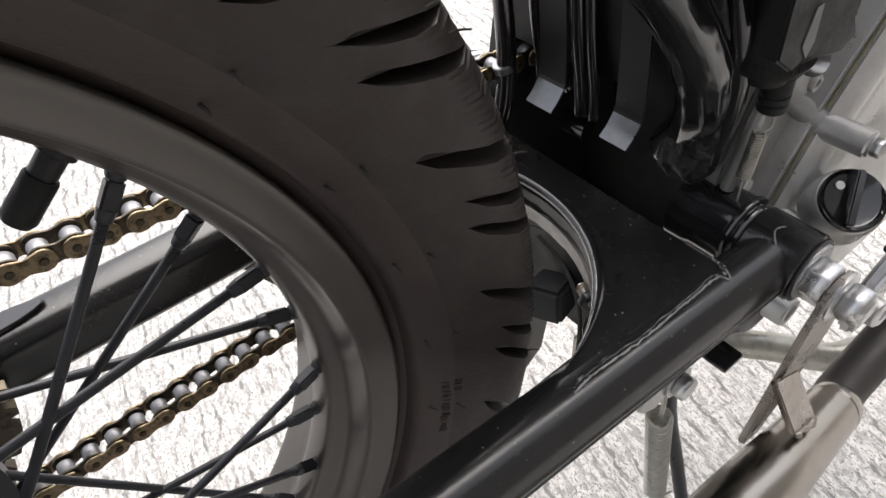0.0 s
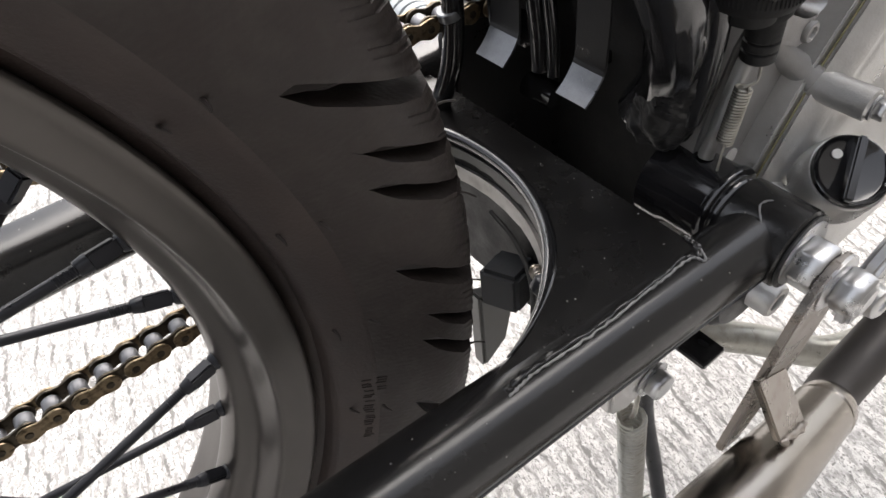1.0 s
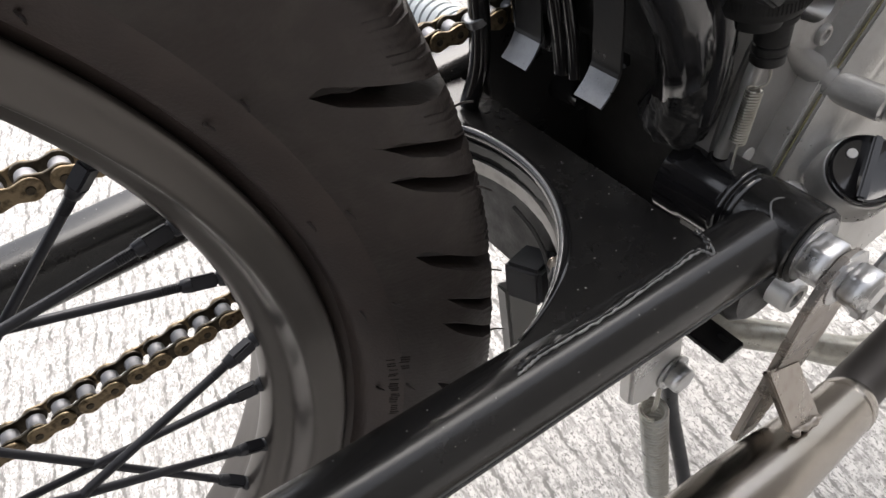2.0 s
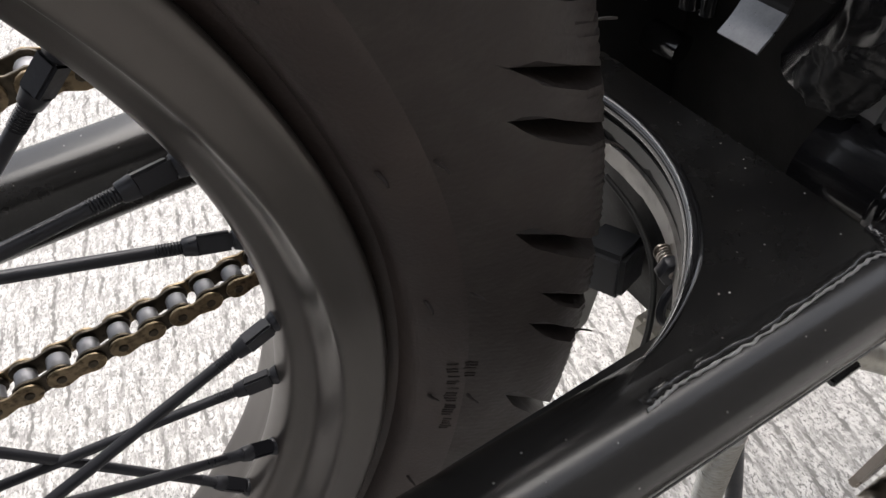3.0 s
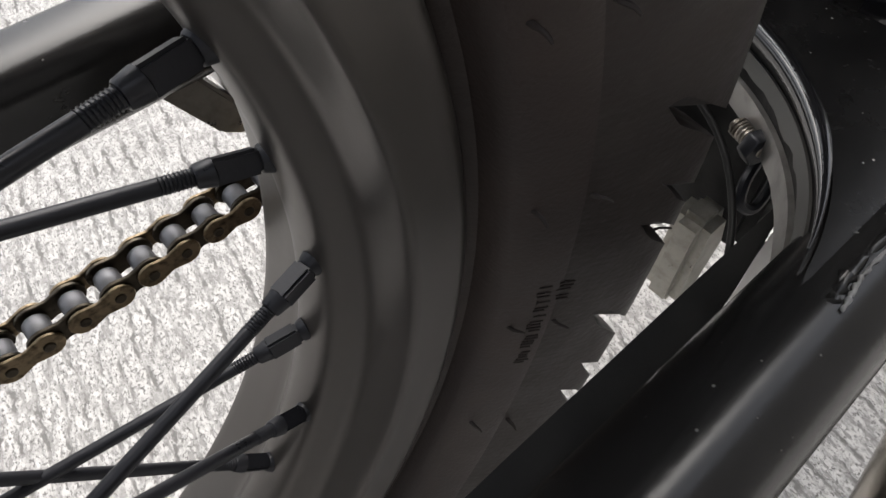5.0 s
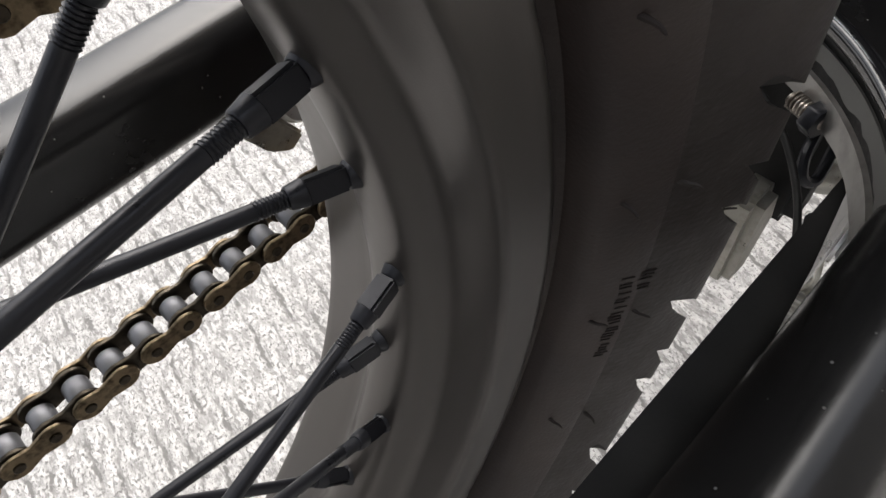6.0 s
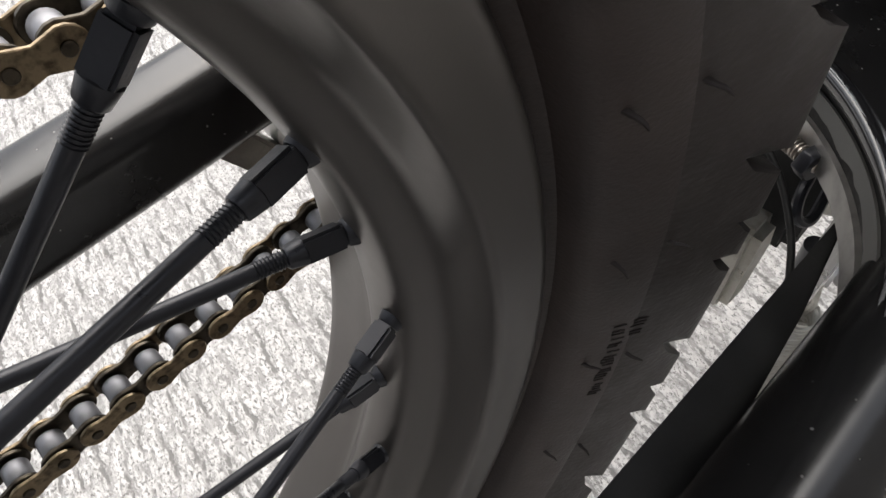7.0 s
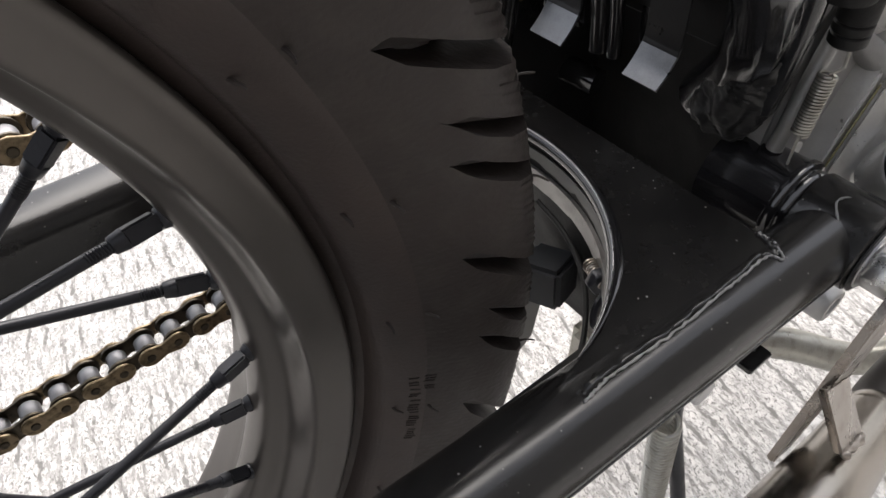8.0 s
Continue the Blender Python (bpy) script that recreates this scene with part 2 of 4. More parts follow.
def lathe(bm, profile, origin, axis, steps=96, start=0.0, sweep=360.0, closed=False):
    """Revolves (radius, along) pairs about the axis through origin."""
    ax = Vector(axis).normalized()
    u = ax.orthogonal().normalized() if abs(ax.y) < 0.99 else Vector((1, 0, 0))
    v = ax.cross(u)
    full = sweep > 359.9
    n = steps if full else steps + 1
    rings = []
    for i in range(n):
        a = radians(start + sweep * i / steps)
        d = math.cos(a) * u + math.sin(a) * v
        rings.append([bm.verts.new(Vector(origin) + d * r + ax * h) for r, h in profile])
    k = len(profile)
    for i in range(steps):
        a, b = rings[i], rings[(i + 1) % n]
        for j in range(k if closed else k - 1):
            q = (a[j], a[(j + 1) % k], b[(j + 1) % k], b[j])
            try:
                bm.faces.new(q)
            except ValueError:
                pass
    if full and not closed:
        for j in (0, k - 1):
            if profile[j][0] > 1e-6:
                bm.faces.new([r[j] for r in rings])
    bmesh.ops.remove_doubles(bm, verts=bm.verts, dist=1e-6)
    bmesh.ops.recalc_face_normals(bm, faces=bm.faces)
    return bm


def rod(bm, a, b, r0, r1=None, steps=16, chamfer=0.0):
    a, b = Vector(a), Vector(b)
    r1 = r0 if r1 is None else r1
    h = (b - a).length
    prof = [(0, 0), (r0 - chamfer, 0), (r0, chamfer), (r1, h - chamfer), (r1 - chamfer, h), (0, h)] if chamfer else [(0, 0), (r0, 0), (r1, h), (0, h)]
    sub = bmesh.new()
    lathe(sub, prof, a, b - a, steps)
    join(bm, sub)
    return bm


def join(bm, sub):
    me = bpy.data.meshes.new("tmp")
    sub.to_mesh(me)
    sub.free()
    bm.from_mesh(me)
    bpy.data.meshes.remove(me)
    return bm


def smooth_path(pts, n=8):
    """Catmull-Rom through pts."""
    P = [Vector(p) for p in pts]
    P = [2 * P[0] - P[1]] + P + [2 * P[-1] - P[-2]]
    out = []
    for i in range(1, len(P) - 2):
        p0, p1, p2, p3 = P[i - 1:i + 3]
        for j in range(n):
            t = j / n
            out.append(0.5 * (2 * p1 + (p2 - p0) * t + (2 * p0 - 5 * p1 + 4 * p2 - p3) * t * t + (3 * p1 - p0 - 3 * p2 + p3) * t ** 3))
    out.append(P[-2])
    return out


def sweep(bm, pts, radius, steps=16, section=None, up=(0, 0, 1)):
    """A tube along pts; radius a number or a list; section: (u, v) pairs in place of a circle."""
    pts = [Vector(p) for p in pts]
    n = len(pts)
    rings = []
    upv = Vector(up)
    sub = bmesh.new()
    for i, p in enumerate(pts):
        t = (pts[min(i + 1, n - 1)] - pts[max(i - 1, 0)]).normalized()
        side = t.cross(upv)
        if side.length < 1e-4:
            side = t.orthogonal()
        side.normalize()
        top = side.cross(t).normalized()
        upv = top if section is None else upv
        r = radius[i] if isinstance(radius, (list, tuple)) else radius
        if section:
            rings.append([sub.verts.new(p + side * u * r + top * v * r) for u, v in section])
        else:
            rings.append([sub.verts.new(p + (side * math.cos(2 * math.pi * k / steps) + top * math.sin(2 * math.pi * k / steps)) * r) for k in range(steps)])
    k = len(rings[0])
    for i in range(n - 1):
        for j in range(k):
            sub.faces.new((rings[i][j], rings[i][(j + 1) % k], rings[i + 1][(j + 1) % k], rings[i + 1][j]))
    sub.faces.new(rings[0])
    sub.faces.new(rings[-1])
    bmesh.ops.recalc_face_normals(sub, faces=sub.faces)
    return join(bm, sub)


def slab(bm, outline, thick, m=None, bevel=0.0, segments=2):
    """A flat outline of (x, y) pairs made thick in z, with rounded edges, posed by m."""
    sub = bmesh.new()
    f = sub.faces.new([sub.verts.new((x, y, 0)) for x, y in outline])
    ext = bmesh.ops.extrude_face_region(sub, geom=[f])
    bmesh.ops.translate(sub, verts=[v for v in ext["geom"] if isinstance(v, bmesh.types.BMVert)], vec=(0, 0, thick))
    bmesh.ops.recalc_face_normals(sub, faces=sub.faces)
    if bevel:
        sharp = [e for e in sub.edges if e.calc_face_angle(0) > radians(25)]
        bmesh.ops.bevel(sub, geom=sharp, offset=bevel, segments=segments, affect='EDGES', clamp_overlap=True)
    if m is not None:
        sub.transform(m)
    return join(bm, sub)


def block(bm, size, m, bevel=0.001):
    x, y, z = (s / 2 for s in size)
    return slab(bm, [(-x, -y), (x, -y), (x, y), (-x, y)], 2 * z, m @ Matrix.Translation((0, 0, -z)), bevel)


def axes(origin, ex, ey):
    """A pose whose x and y axes follow ex and (about) ey."""
    ex = Vector(ex).normalized()
    ez = ex.cross(Vector(ey)).normalized()
    ey = ez.cross(ex)
    return Matrix(((ex.x, ey.x, ez.x, origin[0]), (ex.y, ey.y, ez.y, origin[1]), (ex.z, ey.z, ez.z, origin[2]), (0, 0, 0, 1)))


def hexagon(bm, a, b, across, chamfer=0.0012):
    """A hex nut or bolt head from a to b."""
    a, b = Vector(a), Vector(b)
    r = across / math.sqrt(3)
    ang = [(r * math.cos(radians(60 * k)), r * math.sin(radians(60 * k))) for k in range(6)]
    d = b - a
    slab(bm, ang, d.length, Matrix.Translation(a) @ d.to_track_quat("Z", "Y").to_matrix().to_4x4(), chamfer, 1)
    return bm


def coil(a, b, radius, wire, turns, steps=14):
    """A spring between a and b."""
    bm = bmesh.new()
    a, b = Vector(a), Vector(b)
    d = (b - a)
    u = d.orthogonal().normalized()
    v = d.normalized().cross(u)
    n = int(turns * steps)
    pts = [a + d * i / n + (u * math.cos(2 * math.pi * i / steps) + v * math.sin(2 * math.pi * i / steps)) * radius for i in range(n + 1)]
    return sweep(bm, pts, wire, 6)

# ---- ground ----
bm = bmesh.new()
slab(bm, [(-60, -60), (60, -60), (60, 60), (-60, 60)], 0.2, Matrix.Translation((0, 0, -0.2)))
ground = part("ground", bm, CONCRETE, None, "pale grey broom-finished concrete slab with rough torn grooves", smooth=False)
tagged(ground, category="ground", kind="structure")

# ---- the motorcycle ----
bike = new("motorcycle")
tagged(bike, "black trail motorcycle, spoked rear wheel raised on its stand", "motorcycle")

AXLE = Vector((0, 0, 0.40))


def on_wheel(r, deg, y):
    return AXLE + Vector((r * math.cos(radians(deg)), y, r * math.sin(radians(deg))))


# tyre casing
SIDEWALL = [(0.2180, 0.0185), (0.2200, 0.0190), (0.2226, 0.0205), (0.2236, 0.0245), (0.2240, 0.0325), (0.2247, 0.0362), (0.2262, 0.0384), (0.231, 0.0417), (0.236, 0.0444), (0.240, 0.0458), (0.247, 0.0456), (0.2540, 0.0436)]
FLOOR = [(0.2615, 0.0425), (0.2678, 0.0375), (0.2730, 0.0280), (0.2755, 0.0170)]
half = SIDEWALL + FLOOR
outer = [(r, -y) for r, y in half] + [(0.277, 0)] + [(r, y) for r, y in reversed(half)]
inner = [(0.216, 0.0215), (0.230, 0.034), (0.255, 0.044), (0.268, 0.020), (0.268, -0.020), (0.255, -0.044), (0.230, -0.034), (0.216, -0.0215)]
bm = bmesh.new()
lathe(bm, outer + inner, AXLE, (0, 1, 0), 200, closed=True)
tyre = part("tyre", bm, RUBBER, bike, "dusty black knobbly rear tyre with small moulding pips")

# tread blocks: three to a group, twenty-one groups round the tyre
SHOULDER = [(0.2372, 0.0446), (0.2405, 0.0464), (0.2450, 0.0484), (0.2510, 0.0506), (0.2540, 0.0514), (0.2556, 0.0518), (0.2575, 0.0522), (0.2605, 0.0529), (0.2635, 0.0533), (0.2665, 0.0535), (0.2735, 0.0522), (0.2815, 0.0471), (0.2890, 0.0370), (0.2945, 0.0225)]
MIDDLE = [(0.2960, 0.0175), (0.3000, 0.0080), (0.3005, 0.0), (0.3000, -0.0080), (0.2960, -0.0175)]


RIB = 0.00032  # fine mould ribs across the crown


def tread_block(profile, base, a0, a1, open0, open1, shut0, shut1, sign, skew=1.0):
    """A rubber block between two angles (degrees) about the axle; profile outside, base inside.
    The slots beside it are open0 and open1 degrees wide to their middle, and shut at the radii shut0 and shut1 down the sidewall and at the crown."""
    bm = bmesh.new()
    n = max(8, 4 * int(abs(a1 - a0) / 0.62))
    loops = []
    for i in range(n + 1):
        f = i / n
        ring = []
        for r, y in profile + base:
            low0, low1 = (g * min(1.0, max(0.0, (c + 0.0048 - r) / 0.0048)) ** 1.3 for g, c in ((1.05 * open0, shut0), (1.05 * open1, shut1)))
            crown = max(0.0, min(1.0, (r - 0.2800) / 0.0060)) if skew else 0.0
            lo, hi = a0 - low0 - crown * open0 * (0.45 if shut0 == BIG else 0.97), a1 + low1 + crown * open1 * (0.45 if shut1 == BIG else 0.97)
            a = radians(lo + (hi - lo) * f - 205 * (r - 0.257) * skew)
            if 0.274 < r < 0.302 and (r, y) in profile and 0 < i < n:
                r += RIB * (1 if i % 4 < 2 else -1) + 0.0002 * math.sin(4.3 * i + 1.1)
            ring.append(bm.verts.new((r * math.cos(a), sign * y, r * math.sin(a))))
        loops.append(ring)
    k = len(loops[0])
    for i in range(n):
        for j in range(k):
            bm.faces.new((loops[i][j], loops[i][(j + 1) % k], loops[i + 1][(j + 1) % k], loops[i + 1][j]))
    bm.faces.new(loops[0])
    bm.faces.new(loops[-1])
    bmesh.ops.recalc_face_normals(bm, faces=bm.faces)
    return bm


GROUP = 360 / 21
SHOULDER_BASE = [(0.274, 0.0205), (0.266, 0.032), (0.260, 0.037), (0.252, 0.0420), (0.2390, 0.0430)]
MIDDLE_BASE = [(0.274, -0.0175), (0.275, 0.0), (0.274, 0.0175)]
protos = []
BIG, SHORT, LONG = 0.2512, 0.2588, 0.2550
for a0, a1, open0, open1, shut0, shut1 in ((0.92, 7.96, 0.92, 0.78, BIG, LONG), (-4.21, -0.92, 0.72, 0.92, SHORT, BIG), (-7.62, -5.65, 0.78, 0.72, LONG, SHORT)):
    for sign in (-1, 1):
        protos.append((tread_block(SHOULDER, SHOULDER_BASE, a0, a1, open0, open1, shut0, shut1, sign), sign, 1.0))
for a0, a1 in ((-7.0, 0.3), (2.0, 8.0)):
    protos.append((tread_block(MIDDLE, MIDDLE_BASE, a0 - 8, a1 - 8, 0.0, 0.0, 0.2, 0.2, 1, 0.0), 1, 0.0))
for bm, sign, shift in protos:
    ob = part("tread_block", bm, TREAD, tyre, smooth=True, angle=30)
    for g in range(21):
        deg = 20.3 + GROUP * g + (GROUP / 2 if shift and sign > 0 else 0)
        m = Matrix.Translation(AXLE) @ Matrix.Rotation(radians(-deg), 4, 'Y')
        if g == 0:
            ob.matrix_basis = m
        else:
            again(ob, m)

# vent pips and whiskers of rubber
def pip():
    """A thin vent spew, standing out along -y and drooping."""
    bm = bmesh.new()
    sweep(bm, smooth_path([(0, 0.001, 0), (0.0003, -0.0014, -0.0001), (0.0008, -0.0028, -0.0004), (0.0010, -0.0041, -0.0011)], 3), [0.0006, 0.0006, 0.0006, 0.0005, 0.0005, 0.0005, 0.0004, 0.0004, 0.0003, 0.0002], 6)
    return bm


pip_ob = None
for k in range(30):
    for r, y, da in ((0.2285, 0.0403, 0.0), (0.2395, 0.0461, 0.25)):
        deg = 11.5 + 12.0 * k + da + random.uniform(-0.4, 0.4)
        m = Matrix.Translation(on_wheel(r, deg, -y)) @ Matrix.Rotation(radians(random.uniform(-60, 60)), 4, 'Y') @ Matrix.Rotation(radians(random.uniform(-12, 12)), 4, 'Z')
        if pip_ob is None:
            pip_ob = part("moulding_pip", pip(), TREAD, tyre)
            pip_ob.matrix_basis = m
        else:
            again(pip_ob, m)


def whisker():
    bm = bmesh.new()
    sweep(bm, smooth_path([(0, 0, -0.001), (0.0006, 0.0008, 0.003), (0.0022, 0.0005, 0.0068)], 3), [0.0005, 0.0005, 0.0005, 0.0004, 0.0004, 0.0004, 0.0003], 5)
    return bm


hair = None
for k in range(84):
    y = (-0.044, -0.030, 0.030, 0.044)[k % 4]
    r = 0.283 if abs(y) > 0.04 else 0.2915
    deg = 20.3 + GROUP * (k // 4) + random.uniform(1.5, 7.0)
    m = Matrix.Translation(on_wheel(r, deg, y)) @ Matrix.Rotation(radians(90 - deg + random.uniform(-20, 20)), 4, 'Y') @ Matrix.Rotation(radians(30 if y < 0 else -30), 4, 'X')
    if hair is None:
        hair = part("rubber_whisker", whisker(), TREAD, tyre)
        hair.matrix_basis = m
    else:
        again(hair, m)

# worn lettering on the sidewall, too faint to read: plain raised bars
bm = bmesh.new()
rnd = random.Random(3)
for r, y, n in ((0.2345, 0.0437, 21), (0.2390, 0.0457, 5)):
    deg = -8.0
    for k in range(n):
        deg -= rnd.choice((0.28, 0.34, 0.34, 0.62))
        base = Matrix.Translation(on_wheel(r, deg, -y)) @ Matrix.Rotation(radians(90 - deg), 4, 'Y') @ Matrix.Rotation(radians(28), 4, 'X')
        tall = rnd.uniform(0.0026, 0.0042)
        block(bm, (0.00045, 0.0005, tall), base @ Matrix.Translation((0, 0, rnd.uniform(-0.0005, 0.0005))), 0.0001)
        if rnd.random() < 0.4:
            block(bm, (0.0012, 0.0005, 0.00045), base @ Matrix.Translation((0, 0, rnd.choice((-1, 0, 1)) * tall * 0.42)), 0.0001)
part("sidewall_lettering", bm, TREAD, tyre, "faint raised rubber lettering")

# rim
side = [(0.2170, 0.0262), (0.2186, 0.0268), (0.2195, 0.0280), (0.2193, 0.0294), (0.2182, 0.0302), (0.2166, 0.0302), (0.2146, 0.0296), (0.2110, 0.0289), (0.2072, 0.0287), (0.2058, 0.0286), (0.2051, 0.0281), (0.2047, 0.0272), (0.2042, 0.0250), (0.2035, 0.0210), (0.2028, 0.0172), (0.2021, 0.0146), (0.2010, 0.0130), (0.1992, 0.0114), (0.1970, 0.0098), (0.1953, 0.0082), (0.1944, 0.0062), (0.1939, 0.0035)]
drive_side = [(r - 0.0034 * min(1.0, max(0.0, (y - 0.010) / 0.005)) if r < 0.208 else r, y + 0.0075 * min(1.0, max(0.0, (y - 0.012) / 0.014))) for r, y in side]
prof = [(r, -y) for r, y in side] + [(0.1937, 0)] + list(reversed(drive_side))
back = [(0.2160, 0.0320), (0.2075, 0.0320), (0.2060, 0.015), (0.1990, 0.006), (0.1990, -0.006), (0.2060, -0.015), (0.2075, -0.0255), (0.2160, -0.0262)]
bm = bmesh.new()
lathe(bm, prof + back, AXLE, (0, 1, 0), 220, closed=True)
rim = part("rim", bm, RIM, bike, "dark grey anodised aluminium wheel rim", angle=50)

# hub and sprocket
bm = bmesh.new()
lathe(bm, [(0, -0.05), (0.055, -0.05), (0.068, -0.036), (0.074, -0.030), (0.074, -0.024), (0.055, -0.018), (0.048, 0), (0.055, 0.018), (0.074, 0.024), (0.074, 0.030), (0.06, 0.034), (0.05, 0.062), (0, 0.062)], AXLE, (0, 1, 0), 64)
hub = part("hub", bm, SPOKE, bike, "black drum brake wheel hub")
bm = bmesh.new()
teeth = []
for k in range(40):
    for da, r in ((-3.2, 0.0765), (-1.4, 0.0825), (1.4, 0.0825), (3.2, 0.0765)):
        a = radians(9 * k + da)
        teeth.append((r * math.cos(a), r * math.sin(a)))
slab(bm, teeth, 0.006, axes((0, 0.0765, 0.40), (1, 0, 0), (0, 0, 1)))
part("sprocket", bm, CHAIN_DARK, bike, "dark steel rear sprocket", smooth=False)

# spokes and nipples
def nipple(length):
    """A square-shanked spoke nipple along z, base at the rim."""
    bm = bmesh.new()
    rod(bm, (0, 0, -0.001), (0, 0, 0.0018), 0.0036, 0.0031, 18, 0.0004)
    slab(bm, [(0.0027 * sx, 0.0027 * sy) for sx, sy in ((-1, -1), (1, -1), (1, 1), (-1, 1))], length * 0.66, Matrix.Translation((0, 0, 0.0018)), 0.0007, 2)
    rod(bm, (0, 0, length * 0.72), (0, 0, length), 0.0031, 0.0026, 18, 0.0003)
    return bm


def threads():
    bm = bmesh.new()
    prof_ = [(0, 0)]
    for j in range(9):
        prof_ += [(0.0016, 0.0008 * j), (0.0021, 0.0008 * j + 0.0004)]
    lathe(bm, prof_ + [(0, 0.0074)], (0, 0, 0), (0, 0, 1), 12)
    return bm


nipple_ob = thread_ob = None
for i in range(36):
    deg = 12.1 + 10 * i + random.uniform(-0.25, 0.25)
    k = (1 - i) % 4
    sd = 1 if k in (0, 2) else -1
    p0 = on_wheel(0.1940, deg, 0.0030 * sd)
    p1 = on_wheel(0.070, deg + (-44, 33, 33, -27)[k], 0.027 * sd)
    d = (p1 - p0).normalized()
    bm = bmesh.new()
    rod(bm, p0 + d * 0.010, p1, 0.00185, 0.00185, 14)
    part("spoke", bm, SPOKE, bike)
    m = Matrix.Translation(p0) @ d.to_track_quat("Z", "Y").to_matrix().to_4x4() @ Matrix.Rotation(random.uniform(0, 1.5), 4, 'Z')
    ms = Matrix.Translation(p0) @ (AXLE - on_wheel(1, deg, 0)).to_track_quat("Z", "Y").to_matrix().to_4x4()
    if nipple_ob is None:
        nipple_ob = part("nipple", nipple(0.0150), SPOKE, rim)
        nipple_ob.matrix_basis = m
        thread_ob = part("spoke_thread", threads(), SPOKE, rim)
        thread_ob.matrix_basis = m @ Matrix.Translation((0, 0, 0.0148))
    else:
        again(nipple_ob, m)
        again(thread_ob, m @ Matrix.Translation((0, 0, 0.0148)))

# tyre valve with its cap, between two spokes
inward = (AXLE - on_wheel(1, 36.9, 0)).normalized()
foot = on_wheel(0.1945, 36.9, 0)
bm = bmesh.new()
lathe(bm, [(0, 0), (0.0058, 0), (0.0058, 0.0022), (0.0042, 0.0030), (0.0040, 0.0120), (0, 0.0120)], foot, inward, 24)
valve = part("valve", bm, PLASTIC, rim, "black rubber tyre valve with a cap")
bm = bmesh.new()
lathe(bm, [(0, 0.0100), (0.0047, 0.0100), (0.0050, 0.0108), (0.0050, 0.0235), (0.0040, 0.0255), (0, 0.0262)], foot, inward, 24)
part("valve_cap", bm, MATT, valve)

# chain
PITCH = 0.0127
CHAIN_Y = 0.0732


def link_plate(thick, waist, end):
    """A figure-of-eight side plate in the x-z plane, facing y."""
    out = []
    n = 10
    h = PITCH / 2
    for k in range(n + 1):
        a = radians(-118 + 236 * k / n)
        out.append((h + end * math.cos(a), end * math.sin(a)))
    out.append((0, waist))
    for k in range(n + 1):
        a = radians(62 + 236 * k / n)
        out.append((-h + end * math.cos(a), end * math.sin(a)))
    out.append((0, -waist))
    bm = bmesh.new()
    slab(bm, out, thick, Matrix.Rotation(radians(90), 4, 'X') @ Matrix.Translation((0, 0, -thick / 2)), 0.0003, 1)
    return bm


def lay_chain(points, label):
    """Links from pin to pin."""
    bm = bmesh.new()
    for p in points:
        rod(bm, (p[0], CHAIN_Y - 0.0088, p[2]), (p[0], CHAIN_Y + 0.0088, p[2]), 0.0019, None, 12, 0.0003)
    chain = part("chain", bm, CHAIN_DARK, bike, label)
    made = {}

    def put(key, build, m):
        if key not in made:
            made[key] = build()
            made[key].matrix_basis = m
        else:
            again(made[key], m)

    def roller():
        r = bmesh.new()
        lathe(r, [(0.0022, -0.0037), (0.0040, -0.0037), (0.0043, -0.0033), (0.0043, 0.0033), (0.0040, 0.0037), (0.0022, 0.0037)], (0, 0, 0), (0, 1, 0), 20)
        return part("roller", r, ROLLER, chain)

    for p in points:
        put("roller", roller, Matrix.Translation((p[0], CHAIN_Y, p[2])))
    for i in range(len(points) - 1):
        a, b = Vector(points[i]), Vector(points[i + 1])
        c = (a + b) / 2
        tilt = math.atan2(b.z - a.z, b.x - a.x)
        big = i % 2 == 0
        for s in (-1, 1):
            m = Matrix.Translation((c.x, CHAIN_Y + s * (0.0073 if big else 0.0054), c.z)) @ Matrix.Rotation(-tilt, 4, 'Y')
            if big:
                put("outer_plate", lambda: part("outer_plate", link_plate(0.0015, 0.0036, 0.0053), GOLD, chain), m)
            else:
                put("inner_plate", lambda: part("inner_plate", link_plate(0.0016, 0.0042, 0.0057), CHAIN_DARK, chain), m)


lay_chain([Vector((0.2240 - PITCH * 0.9995 * k, CHAIN_Y, 0.3222 - 0.0002 * k)) for k in range(24)], "oily gold drive chain with steel rollers, lower run")
lay_chain([Vector((0.1762 + PITCH * 0.991 * (26 - k), CHAIN_Y, 0.4345 - 0.00160 * (26 - k) + 0.000006 * (26 - k) ** 2)) for k in range(40)], "oily gold drive chain with steel rollers, upper run")

# swingarm: right tube, left box arm, cross plate with a round cut-out, pivot
def ring_section(rx, rz, n=32):
    return [(rx * math.cos(2 * math.pi * k / n), rz * math.sin(2 * math.pi * k / n)) for k in range(n)]


def round_box(hx, hz, r, n=5):
    out = []
    for cx, cz, a0 in ((hx - r, hz - r, 0), (-hx + r, hz - r, 90), (-hx + r, -hz + r, 180), (hx - r, -hz + r, 270)):
        out += [(cx + r * math.cos(radians(a0 + 90 * k / n)), cz + r * math.sin(radians(a0 + 90 * k / n))) for k in range(n + 1)]
    return out


